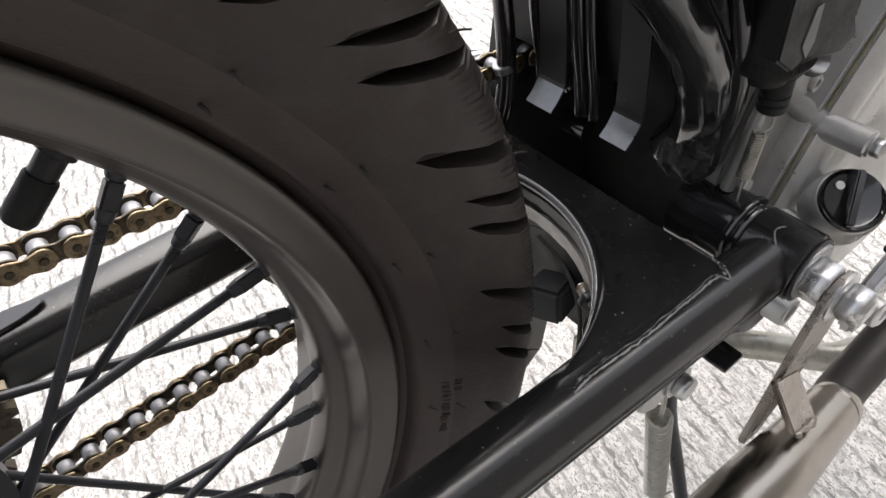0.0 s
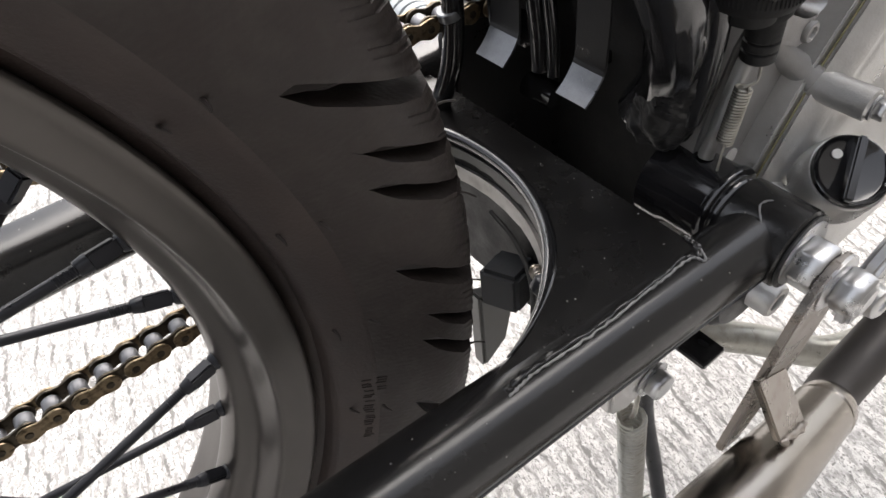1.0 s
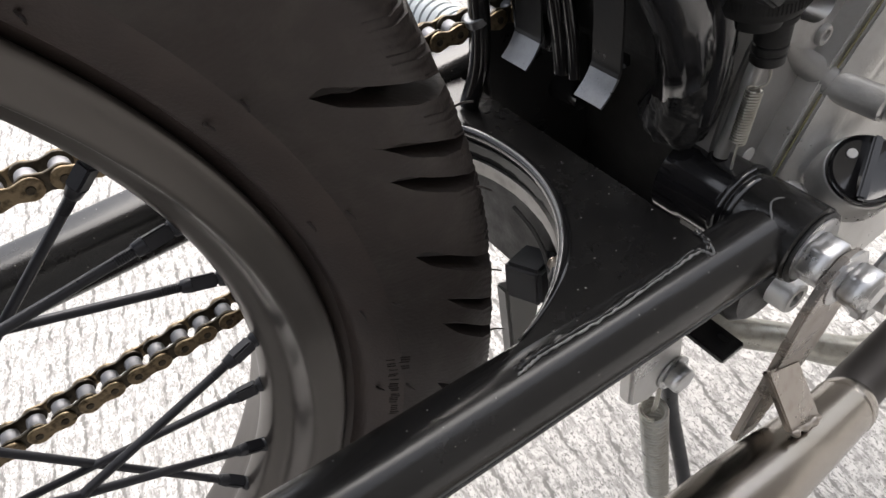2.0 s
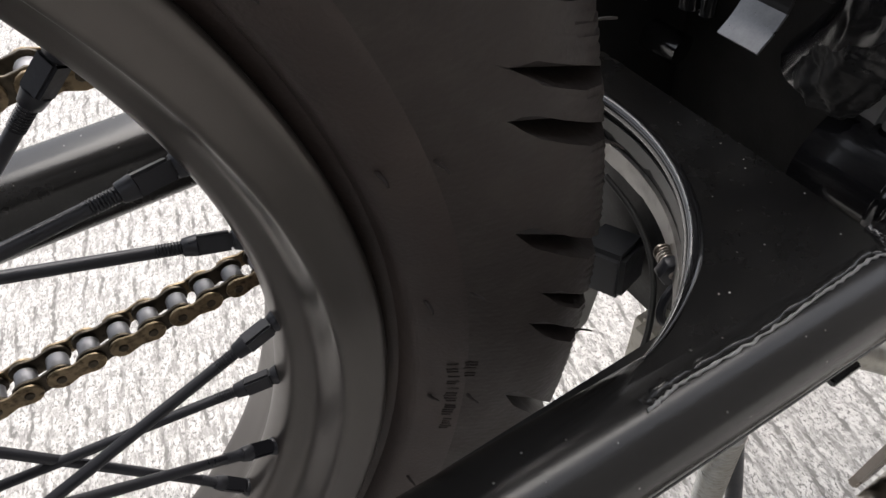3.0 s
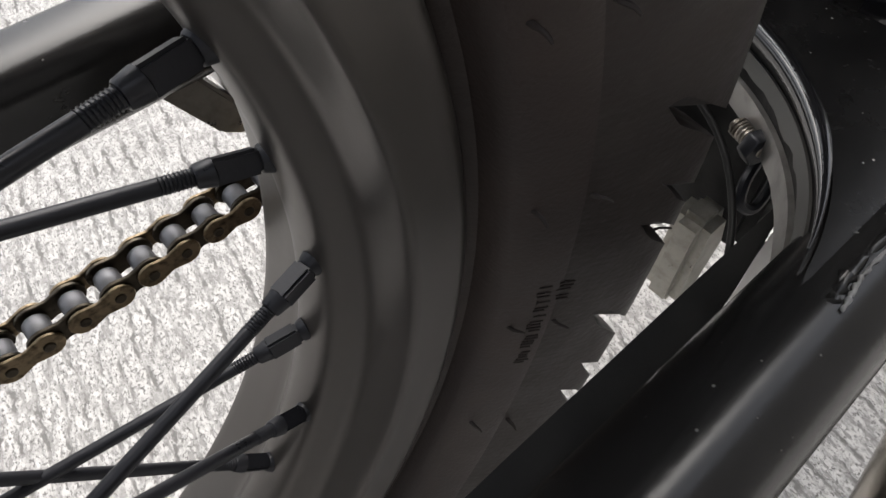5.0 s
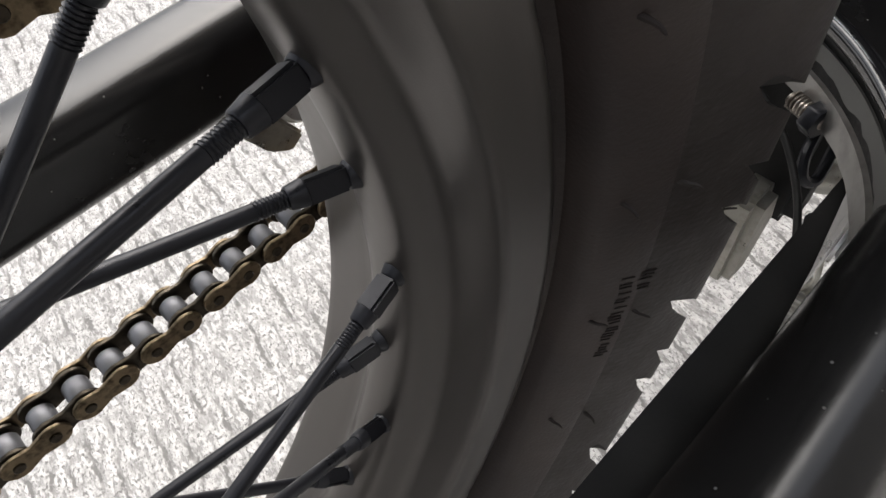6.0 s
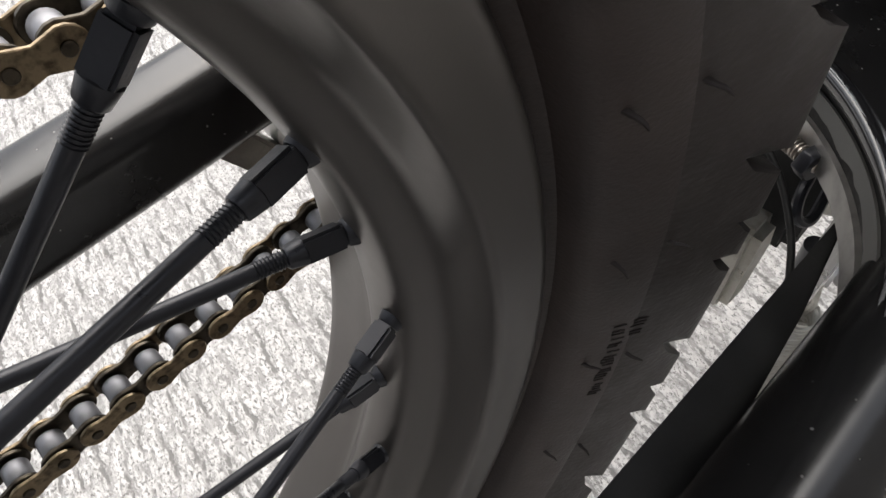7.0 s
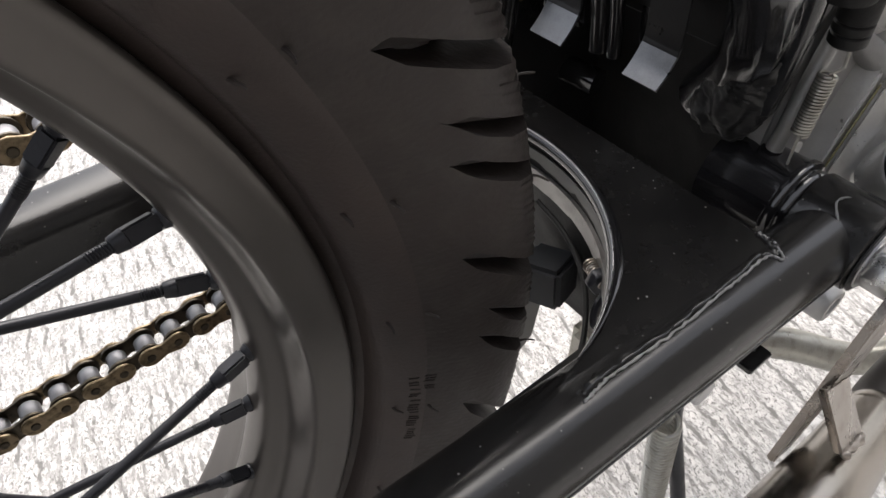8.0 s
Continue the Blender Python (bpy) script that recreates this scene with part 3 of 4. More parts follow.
ARM_LINE = smooth_path([(0.395, -0.0918, 0.3580), (0.30, -0.0919, 0.3700), (0.20, -0.0920, 0.3825), (0.10, -0.0920, 0.3950), (0.0, -0.0925, 0.407)], 8)
bm = bmesh.new()
sweep(bm, ARM_LINE, 1.0, section=ring_section(0.0150, 0.0150, 48))
swingarm = part("swingarm", bm, PAINT, bike, "satin black welded steel swingarm with scuffed cross plate")
bm = bmesh.new()
sweep(bm, [p + Vector((0, -0.0141, -0.0050)) for p in ARM_LINE], 0.0008, 8)
part("seam_ridge", bm, PAINT, swingarm)
bm = bmesh.new()
sweep(bm, [p + Vector((0, -0.0124, -0.0088)) for p in ARM_LINE], 0.0010, 8)
part("seam_ridge", bm, PAINT, swingarm)
bm = bmesh.new()
sweep(bm, smooth_path([(0.402, 0.098, 0.366), (0.27, 0.098, 0.374), (0.15, 0.098, 0.3795), (-0.04, 0.098, 0.389)]), 1.0, section=round_box(0.0140, 0.0165, 0.0095, 7))
left_arm = part("left_arm", bm, ARM, swingarm, "black box-section left arm")
bm = bmesh.new()
slab(bm, [(0.028 * math.cos(a), 0.007 * math.sin(a)) for a in [2 * math.pi * k / 20 for k in range(20)]], 0.003, axes((0.083, 0.0985, 0.3985), (1, 0, -0.04), (0, 1, 0)), 0.0006)
part("adjuster_slot", bm, GLOSS, left_arm)

ARC_X, ARC_Y, ARC_R = 0.245, 0.008, 0.0930
def arc_points(r, a0=-82, a1=82, n=60):
    return [(ARC_X + r * math.cos(radians(a0 + (a1 - a0) * k / n)), ARC_Y + r * math.sin(radians(a0 + (a1 - a0) * k / n))) for k in range(n + 1)]


bm = bmesh.new()
arc = [p for p in arc_points(ARC_R) if p[0] > 0.262]
SLOPE = Matrix(((1, 0, 0, 0), (0, 1, 0, 0), (-0.14, 0, 1, 0.14 * 0.325), (0, 0, 0, 1)))
slab(bm, [(0.2450, -0.0885), (0.2480, -0.0915), (0.2620, -0.0930), (0.2850, -0.0940), (0.352, -0.0940), (0.3600, -0.0890), (0.3610, 0.095), (0.262, 0.095)] + list(reversed(arc)), 0.004, SLOPE @ Matrix.Translation((0, 0, 0.3776)), 0.0012)
for v in bm.verts:
    if v.co.x < 0.290 and v.co.y < 0:
        v.co.z -= 0.060 * (0.290 - v.co.x)  # the corner runs out into the tube
plate = part("cross_plate", bm, PLATE, swingarm, "satin black cross plate dotted with dust specks")
# rolled lip and liner wall of the cut-out
bm = bmesh.new()
sweep(bm, [SLOPE @ Vector((x, y, 0.3800)) for x, y in arc_points(ARC_R - 0.0002, -76, 76)], [0.0030 * min(1.0, 0.12 + k / 12, 0.12 + (60 - k) / 12) for k in range(61)], 14)
lip = part("rolled_lip", bm, GLOSS, swingarm)
# the lip's highlight, built as a thin bright metal strip
bm = bmesh.new()
sweep(bm, [SLOPE @ Vector((x, y, 0.3822)) for x, y in arc_points(ARC_R - 0.0012, -62, 74)], [0.0008 * min(1.0, 0.1 + k / 16, 0.1 + (60 - k) / 8) for k in range(61)], 10)
part("lip_highlight", bm, FOIL, lip, "bright strip for the highlight along the rolled lip")


def wall(r0, z0, r1, z1, thick, a0=-79, a1=79, wobble=0.0):
    bm = bmesh.new()
    n = 70
    rings = []
    for k in range(n + 1):
        a = radians(a0 + (a1 - a0) * k / n)
        w = wobble * (noise.noise(Vector((k * 0.35, 3.1, 0))) + 0.5 * noise.noise(Vector((k * 1.1, 7.7, 0))))
        rings.append([bm.verts.new((ARC_X + r * math.cos(a), ARC_Y + r * math.sin(a), z)) for r, z in ((r0, z0 + w), (r1, z1), (r1 + thick, z1), (r0 + thick, z0 + w))])
    for k in range(n):
        for j in range(4):
            bm.faces.new((rings[k][j], rings[k][(j + 1) % 4], rings[k + 1][(j + 1) % 4], rings[k + 1][j]))
    bm.faces.new(rings[0])
    bm.faces.new(rings[-1])
    bmesh.ops.recalc_face_normals(bm, faces=bm.faces)
    bm.transform(SLOPE)
    return bm


part("liner", wall(0.0922, 0.3580, 0.0935, 0.3785, 0.0015), MATT, swingarm)
# light that the inner wall catches, put in as two paler bands
part("liner_upper_band", wall(0.0914, 0.3676, 0.0922, 0.3732, 0.0008, wobble=0.0028), STANDGREY, swingarm, "dull grey strip for dimmer light inside the cut-out")
part("liner_lower_band", wall(0.0905, 0.3545, 0.0908, 0.3636, 0.0030, wobble=0.0010), LINER, swingarm, "pale band for ground light caught inside the cut-out")

# weld bead along the tube and round the lug
def bead(points, size, seed):
    """A rough continuous bead along points."""
    bm = bmesh.new()
    rnd = random.Random(seed)
    pts = [p + Vector((rnd.uniform(-1, 1), rnd.uniform(-1, 1), rnd.uniform(-0.4, 0.4))) * size * 0.3 for p in points]
    radii = [size * (1 + 0.45 * math.sin(i * 2.1 + seed) * rnd.uniform(0.3, 1) + rnd.uniform(-0.2, 0.2)) for i in range(len(pts))]
    radii[0] = radii[-1] = size * 0.3
    return sweep(bm, pts, radii, 10)


def dense(points, step):
    out = []
    for a, b in zip(points, points[1:]):
        a, b = Vector(a), Vector(b)
        n = max(1, int((b - a).length / step))
        out += [a.lerp(b, k / n) for k in range(n)]
    return out + [Vector(points[-1])]


SEAM = [(0.3591, -0.0820, 0.3768), (0.3585, -0.0870, 0.3775), (0.3562, -0.0915, 0.3781), (0.3535, -0.0945, 0.3781), (0.3505, -0.0905, 0.3787), (0.3371, -0.0909, 0.3803), (0.3206, -0.0917, 0.3825), (0.2988, -0.0929, 0.3851), (0.2750, -0.0925, 0.3882), (0.2644, -0.0930, 0.3896), (0.2575, -0.0942, 0.3903)]
line = dense(smooth_path([(x, y + 0.0016, z - 0.0008) for x, y, z in SEAM], 6), 0.0022)
part("weld_bead", bead(line, 0.0015, 4), PAINT, swingarm, "lumpy painted weld bead")
line = dense(smooth_path([(x + 0.0006 * noise.noise(Vector((x * 420, 1, 0))), y - 0.0003 + 0.0008 * noise.noise(Vector((x * 420, 7, 0))), z + 0.0004) for x, y, z in smooth_path(SEAM, 10)], 1), 0.0016)
part("worn_weld_edge", bead(line, 0.00048, 9), WELD, swingarm, "thin bare grey edge worn through the paint")
line = dense(smooth_path([(0.4005 + 0.0187 * math.cos(radians(a)), y, 0.3585 + 0.0187 * math.sin(radians(a))) for a, y in ((150, -0.1000), (128, -0.0950), (108, -0.0900), (92, -0.0935), (95, -0.1000), (112, -0.1055))], 6), 0.0016)
part("worn_weld_edge", bead(line[:len(line) * 3 // 5], 0.0004, 10), WELD, swingarm)
# tapered gusset inside the tube
bm = bmesh.new()
slab(bm, [(0.12, -0.0778), (0.12, -0.0640), (0.200, -0.0640), (0.306, -0.0648), (0.300, -0.0680), (0.272, -0.0733), (0.242, -0.0773), (0.205, -0.0778)], 0.003, Matrix.Translation((0, 0, 0.350)), 0.0006)
part("gusset", bm, MATT, swingarm, "thin tapered black gusset strip")

PX, PZ = 0.4005, 0.3585
def turned(profile, name, material, parent, label=""):
    """A part turned about the pivot's axis; profile of (radius, y)."""
    bm = bmesh.new()
    lathe(bm, profile, (PX, 0, PZ), (0, 1, 0), 48)
    return part(name, bm, material, parent, label)


turned([(0, -0.1085), (0.0165, -0.1085), (0.0182, -0.1070), (0.0185, -0.0800), (0.0175, -0.0785), (0, -0.0785)], "pivot_lug", PAINT, swingarm)
turned([(0, -0.1096), (0.0160, -0.1096), (0.0174, -0.1093), (0.0174, -0.1086), (0, -0.1086)], "dust_seal", PLASTIC, swingarm)
turned([(0, -0.1106), (0.0146, -0.1106), (0.0150, -0.1104), (0.0150, -0.1097), (0, -0.1097)], "washer", ZINC, swingarm)
turned([(0, -0.0782), (0.0165, -0.0782), (0.0172, -0.0772), (0.0172, -0.0745), (0.0196, -0.0742), (0.0200, -0.0735), (0.0200, -0.0712), (0.0190, -0.0705), (0.0188, -0.0540), (0.0198, -0.0510), (0.0203, -0.0400), (0, -0.0400)], "pivot_sleeve", GLOSS, swingarm, "glossy black pivot sleeve")
bm = bmesh.new()
hexagon(bm, (PX - 0.003, -0.1107, PZ), (PX - 0.003, -0.1219, PZ), 0.0205, 0.0010)
part("pivot_nut", bm, ZINC, swingarm, "zinc plated hex nut")
bm = bmesh.new()
lathe(bm, [(0, -0.1275), (0.0110, -0.1275), (0.0132, -0.1265), (0.0132, -0.1250), (0, -0.1250)], (PX - 0.001, 0, PZ - 0.004), (0, 1, 0), 40)
hexagon(bm, (PX - 0.001, -0.1275, PZ - 0.004), (PX - 0.001, -0.1380, PZ - 0.004), 0.0180, 0.0014)
rod(bm, (PX - 0.001, -0.1380, PZ - 0.004), (PX - 0.001, -0.1392, PZ - 0.004), 0.0072, 0.0060, 24)
part("flange_nut", bm, ZINC, swingarm, "bright zinc flange nut")

# bare steel exhaust hanger: strip and welded tab
bm = bmesh.new()
slab(bm, [(0.3540, 0.2680), (0.3690, 0.2640), (0.3985, 0.3050), (0.4110, 0.3380), (0.4140, 0.3530), (0.4080, 0.3650), (0.3960, 0.3685), (0.3850, 0.3620), (0.3775, 0.3480)], 0.0038, axes((0, -0.1222, 0), (1, 0, 0), (0, 0, 1)), 0.0008)
hanger = part("exhaust_hanger", bm, BARE, bike, "bare steel hanger plate with heat-browned edges")
bm = bmesh.new()
tl, tr, brc, bl = Vector((0.3615, -0.1262, 0.3232)), Vector((0.3870, -0.1262, 0.3076)), Vector((0.3908, -0.1433, 0.2762)), Vector((0.3644, -0.1433, 0.2911))
m = axes(tl, tr - tl, bl - tl)
loc = [m.inverted() @ v for v in (tl, tr, brc, bl)]
slab(bm, [(v.x, v.y) for v in loc], 0.0035, m, 0.0008)
part("hanger_tab", bm, BARE, hanger)
line = dense([bl, brc], 0.003)
part("weld_bead", bead(line, 0.0018, 12), BARE, hanger)

# exhaust
bm = bmesh.new()
PIPE = smooth_path([(0.4265, -0.1405, 0.2394), (0.3800, -0.1435, 0.2585), (0.3390, -0.1458, 0.2768), (0.2780, -0.1480, 0.2985), (0.10, -0.155, 0.355)])
sweep(bm, PIPE, [0.0152 + 0.0026 * min(1.0, i / 16) for i in range(len(PIPE))], 40)
exhaust = part("exhaust_pipe", bm, STAINLESS, bike, "brushed stainless exhaust pipe with dull black front section")
bm = bmesh.new()
sweep(bm, smooth_path([(0.4370, -0.1395, 0.2352), (0.4325, -0.1400, 0.2370), (0.4265, -0.1405, 0.2394), (0.4240, -0.1407, 0.2404)], 3), [0.0128, 0.0135, 0.0143, 0.0149, 0.0152, 0.0154, 0.0155, 0.0156, 0.0155, 0.0152], 40)
part("pipe_collar", bm, STAINLESS, exhaust)
bm = bmesh.new()
sweep(bm, smooth_path([(0.424, -0.1407, 0.2405), (0.4450, -0.1370, 0.2350), (0.490, -0.1365, 0.2430), (0.570, -0.135, 0.252), (0.80, -0.12, 0.27)]), 0.0134, 32)
part("front_pipe", bm, BURNT, exhaust, "dull dark front pipe")

# brake pedal knuckle beside the flange nut
bm = bmesh.new()
kx, ky, kz = 0.4280, -0.1300, 0.3270
slab(bm, [(-0.010, -0.018), (0.002, -0.021), (0.014, -0.012), (0.019, 0.004), (0.040, 0.018), (0.040, 0.034), (0.014, 0.024), (-0.004, 0.014), (-0.012, 0.0)], 0.008, axes((kx + 0.003, ky + 0.006, kz), (1, 0, 0), (0, 0, 1)), 0.0022, 3)
pedal = part("brake_pedal", bm, ZINC, bike, "chromed brake pedal lever and pivot bolt")
bm = bmesh.new()
lathe(bm, [(0, 0), (0.0095, 0), (0.0095, 0.0012), (0.0078, 0.0018), (0.0074, 0.0066), (0.0062, 0.0075), (0.0030, 0.0075), (0.0030, 0.0066), (0, 0.0066)], (kx - 0.001, ky - 0.002, kz + 0.001), (-0.1, -1, 0.12), 28)
part("pedal_bolt", bm, ZINC, pedal)
bm = bmesh.new()
sweep(bm, smooth_path([(0.452, -0.128, 0.345), (0.475, -0.126, 0.352), (0.52, -0.124, 0.345), (0.62, -0.12, 0.33)]), 0.0075, 16)
part("lever", bm, GLOSS, pedal)

# stand: bracket, pivot bolt, leg, spring, foot
bm = bmesh.new()
slab(bm, [(-0.024, -0.012), (-0.010, -0.020), (0.008, -0.014), (0.016, 0.004), (0.014, 0.030), (0.006, 0.062), (-0.014, 0.070), (-0.024, 0.030)], 0.010, axes((0.3680, -0.060, 0.2480), (1, 0, 0), (0, 0, 1)), 0.002)
stand = part("stand", bm, ALLOY, bike, "silver stand with a coil spring, foot on the concrete")
bm = bmesh.new()
lathe(bm, [(0, 0), (0.0118, 0), (0.0118, 0.0016), (0, 0.0016)], (0.3760, -0.0705, 0.2420), (0, -1, 0), 28)
hexagon(bm, (0.3760, -0.0721, 0.2420), (0.3760, -0.0800, 0.2420), 0.0165, 0.0012)
part("stand_bolt", bm, ZINC, stand)
bm = bmesh.new()
sweep(bm, smooth_path([(0.392, -0.056, 0.225), (0.398, -0.059, 0.160), (0.404, -0.072, 0.09), (0.404, -0.090, 0.020)]), 0.0055, 16)
part("leg", bm, SPOKE, stand, "dull black steel leg")
bm = bmesh.new()
slab(bm, [(-0.012, -0.014), (0.004, -0.018), (0.014, -0.006), (0.012, 0.012), (-0.004, 0.017), (-0.013, 0.008)], 0.006, pose(0.400, -0.100, 0.0003, 0, 0, 10), 0.0016)
slab(bm, [(-0.010, -0.010), (0.010, -0.010), (0.008, 0.010), (-0.008, 0.010)], 0.022, pose(0.403, -0.092, 0.006, 6, 0, 0), 0.002)
part("foot", bm, PLASTIC, stand, "black stand foot")
part("spring", coil((0.3650, -0.0700, 0.2120), (0.3830, -0.0700, 0.0700), 0.0078, 0.00140, 30), SPRING, stand, "dull steel coil spring")
bm = bmesh.new()
sweep(bm, smooth_path([(0.3690, -0.0690, 0.232), (0.3640, -0.0720, 0.222), (0.3650, -0.0700, 0.210)]), 0.0014, 8)
part("spring_hook", bm, SPRING, stand)
bm = bmesh.new()
sweep(bm, smooth_path([(0.3830, -0.0700, 0.071), (0.3860, -0.0720, 0.058), (0.4020, -0.0740, 0.046)]), 0.0014, 8)
part("spring_hook", bm, SPRING, stand)
# flat black tab with a slot beside the stand bracket
bm = bmesh.new()
block(bm, (0.0170, 0.0300, 0.0045), Matrix.Translation((0.3950, -0.0772, 0.2658)), 0.0008)
tab = part("stand_tab", bm, PAINT, stand, "flat black steel tab with a slot")
bm = bmesh.new()
slab(bm, [(0.3975 + 0.0016 * math.cos(a), -0.0830 + 0.0034 * math.sin(a)) for a in [2 * math.pi * k / 14 for k in range(14)]], 0.001, Matrix.Translation((0, 0, 0.2676)))
part("slot", bm, VOID, tab)
# silver cross tube beyond
bm = bmesh.new()
sweep(bm, smooth_path([(0.41, 0.03, 0.205), (0.4485, -0.0502, 0.1989), (0.4793, -0.0805, 0.1879), (0.5086, -0.1096, 0.1772), (0.545, -0.126, 0.180), (0.60, -0.14, 0.20)]), 0.0105, 20)
part("cross_tube", bm, SPRING, bike, "bent silver-painted steel tube under the engine")

# bracket and boss under the left arm
bm = bmesh.new()
slab(bm, [(0.190, 0.372), (0.204, 0.372), (0.2230, 0.3340), (0.2160, 0.3300), (0.2080, 0.3360)], 0.010, axes((0, 0.099, 0), (1, 0, 0), (0, 0, 1)), 0.0012)
guide = part("chain_guide", bm, SPRING, swingarm, "small silver bracket under the left arm")
bm = bmesh.new()
rod(bm, (0.2290, 0.088, 0.3500), (0.2290, 0.118, 0.3500), 0.0125, None, 28, 0.002)
part("boss", bm, ALLOY, guide)

# parts seen through the cut-out: linkage block, bolt, cables
bm = bmesh.new()
block(bm, (0.0240, 0.0230, 0.0230), axes((0.3345, -0.0025, 0.3010), (0.0226, 0.0078, -0.0055), (0.004, 0.022, -0.005)), 0.0025)
link = part("linkage_block", bm, GREYCAST, bike, "dull blue-grey block below the cross plate")
bm = bmesh.new()
slab(bm, [(0.349, 0.262), (0.360, 0.256), (0.372, 0.262), (0.368, 0.345), (0.356, 0.352), (0.349, 0.345)], 0.122, axes((0, 0.070, 0), (1, 0, 0), (0, 0, 1)), 0.005)
part("linkage_housing", bm, MATT, link, "matt black housing behind the block")
bm = bmesh.new()
slab(bm, [(0.333, 0.262), (0.362, 0.246), (0.352, 0.205), (0.331, 0.188)], 0.012, axes((0, 0.036, 0), (1, 0, 0), (0, 0, 1)), 0.002)
part("bracket", bm, STANDGREY, link, "dull grey bracket below the block")
bm = bmesh.new()
p, d = Vector((0.3187, -0.0395, 0.3561)), Vector((-0.375, -0.925, 0.077)).normalized()
rod(bm, p, p + d * 0.0140, 0.0022, None, 16, 0.0005)
bolt = part("clamp_bolt", bm, BARE, swingarm, "dull zinc bolt with lock nut")
part("thread", coil(p + d * 0.0008, p + d * 0.0088, 0.0026, 0.00055, 6), BARE, bolt)
bm = bmesh.new()
hexagon(bm, p + d * 0.0088, p + d * 0.0136, 0.0098, 0.0004)
part("lock_nut", bm, SPOKE, bolt)
bm = bmesh.new()
sweep(bm, smooth_path([(0.323, -0.050, 0.349), (0.312, -0.052, 0.345), (0.308, -0.055, 0.340), (0.313, -0.058, 0.337), (0.326, -0.056, 0.342)]), 0.0018, 8)
part("clip_wire", bm, SPOKE, bolt)
bm = bmesh.new()
sweep(bm, smooth_path([(0.3290, 0.0009, 0.354), (0.3260, -0.0195, 0.351), (0.3170, -0.0395, 0.347), (0.3015, -0.0560, 0.342), (0.284, -0.0670, 0.338)]), 0.0012, 10)
part("cable", bm, MATT, bike, "thin black cable below the swingarm")
bm = bmesh.new()
slab(bm, [(0.318, 0.245), (0.338, 0.240), (0.346, 0.275), (0.338, 0.300), (0.322, 0.300)], 0.016, axes((0, -0.030, 0), (1, 0, 0), (0, 0, 1)), 0.004)
part("stand_lug", bm, SPRING, stand)

# inner mudguard: ribbed black wall with two bright bent lips
bm = bmesh.new()
slab(bm, [(0.380, 0.424), (0.392, 0.415), (0.402, 0.420), (0.402, 0.66), (0.366, 0.66), (0.374, 0.47)], 0.120, axes((0, 0.080, 0), (1, 0, 0), (0, 0, 1)), 0.003)
# back panel and floor, added so that no light enters the cavity
slab(bm, [(0.452, 0.23), (0.460, 0.23), (0.460, 0.43), (0.452, 0.43)], 0.130, axes((0, 0.098, 0), (1, 0, 0), (0, 0, 1)), 0.001)
slab(bm, [(0.398, 0.24), (0.456, 0.24), (0.456, 0.248), (0.398, 0.248)], 0.130, axes((0, 0.098, 0), (1, 0, 0), (0, 0, 1)), 0.001)
fender = part("inner_mudguard", bm, MATT, bike, "black ribbed plastic inner mudguard with added panels that keep the cavity dark")
for y, w_, x, z0 in ((0.055, 0.006, 0.374, 0.385), (0.0385, 0.010, 0.3745, 0.40), (-0.004, 0.013, 0.374, 0.405), (-0.041, 0.009, 0.377, 0.395)):
    bm = bmesh.new()
    block(bm, (0.014, w_, 0.26), Matrix.Translation((x + 0.006, y, z0 + 0.13)) @ Matrix.Rotation(radians(-4), 4, 'Y'), 0.003)
    part("rib", bm, GLOSS, fender)
# one bent sheet each: dark reflection above and sky-lit lip split by material
for y, w_, drop in ((0.0270, 0.0180, 0.0025), (-0.0225, 0.0160, 0.0)):
    flat = [(-w_ / 2, -0.0006), (w_ / 2, -0.0006), (w_ / 2, 0.0006), (-w_ / 2, 0.0006)]
    bm = bmesh.new()
    sweep(bm, smooth_path([(0.3630, y, 0.520), (0.3665, y, 0.460), (0.3662, y, 0.4295 - drop), (0.3650, y, 0.4235 - drop)], 5), 1.0, section=flat, up=(1, 0, 0.3))
    strip = part("strip", bm, PLASTIC, fender)
    bm = bmesh.new()
    sweep(bm, smooth_path([(0.3650, y, 0.4234 - drop), (0.3625, y, 0.4200 - drop), (0.3600, y, 0.4172 - drop), (0.3556, y, 0.4136 - drop)], 5), 1.0, section=flat, up=(1, 0, 0.3))
    part("bent_lip", bm, FOIL, strip, "bent sheet-metal lip, made brighter than its strip where it mirrors the sky", angle=35)
for y, r in ((0.0150, 0.0046), (0.0070, 0.0030), (0.0440, 0.0034)):
    bm = bmesh.new()
    sweep(bm, smooth_path([(0.364, y + 0.002, 0.580), (0.3690, y, 0.500), (0.3715, y, 0.450), (0.3735, y - 0.001, 0.424), (0.3745, y - 0.001, 0.404)]), r, 18)
    part("rib", bm, GLOSS, fender)

# black block beside the chain, added to fill a dark gap
bm = bmesh.new()
slab(bm, [(0.372, 0.24), (0.460, 0.24), (0.460, 0.43), (0.384, 0.43), (0.374, 0.388)], 0.016, axes((0, 0.096, 0), (1, 0, 0), (0, 0, 1)), 0.003)
part("gap_filler", bm, PLASTIC, bike, "black block added beside the chain to fill a dark gap")

# frame tube, hoses
bm = bmesh.new()
path = smooth_path([(0.276, -0.050, 0.584), (0.336, -0.050, 0.512), (0.3635, -0.050, 0.4755), (0.3755, -0.050, 0.4530), (0.3860, -0.046, 0.4280), (0.396, -0.036, 0.406), (0.404, -0.022, 0.385)], 14)
sweep(bm, path, 0.0118, 64)
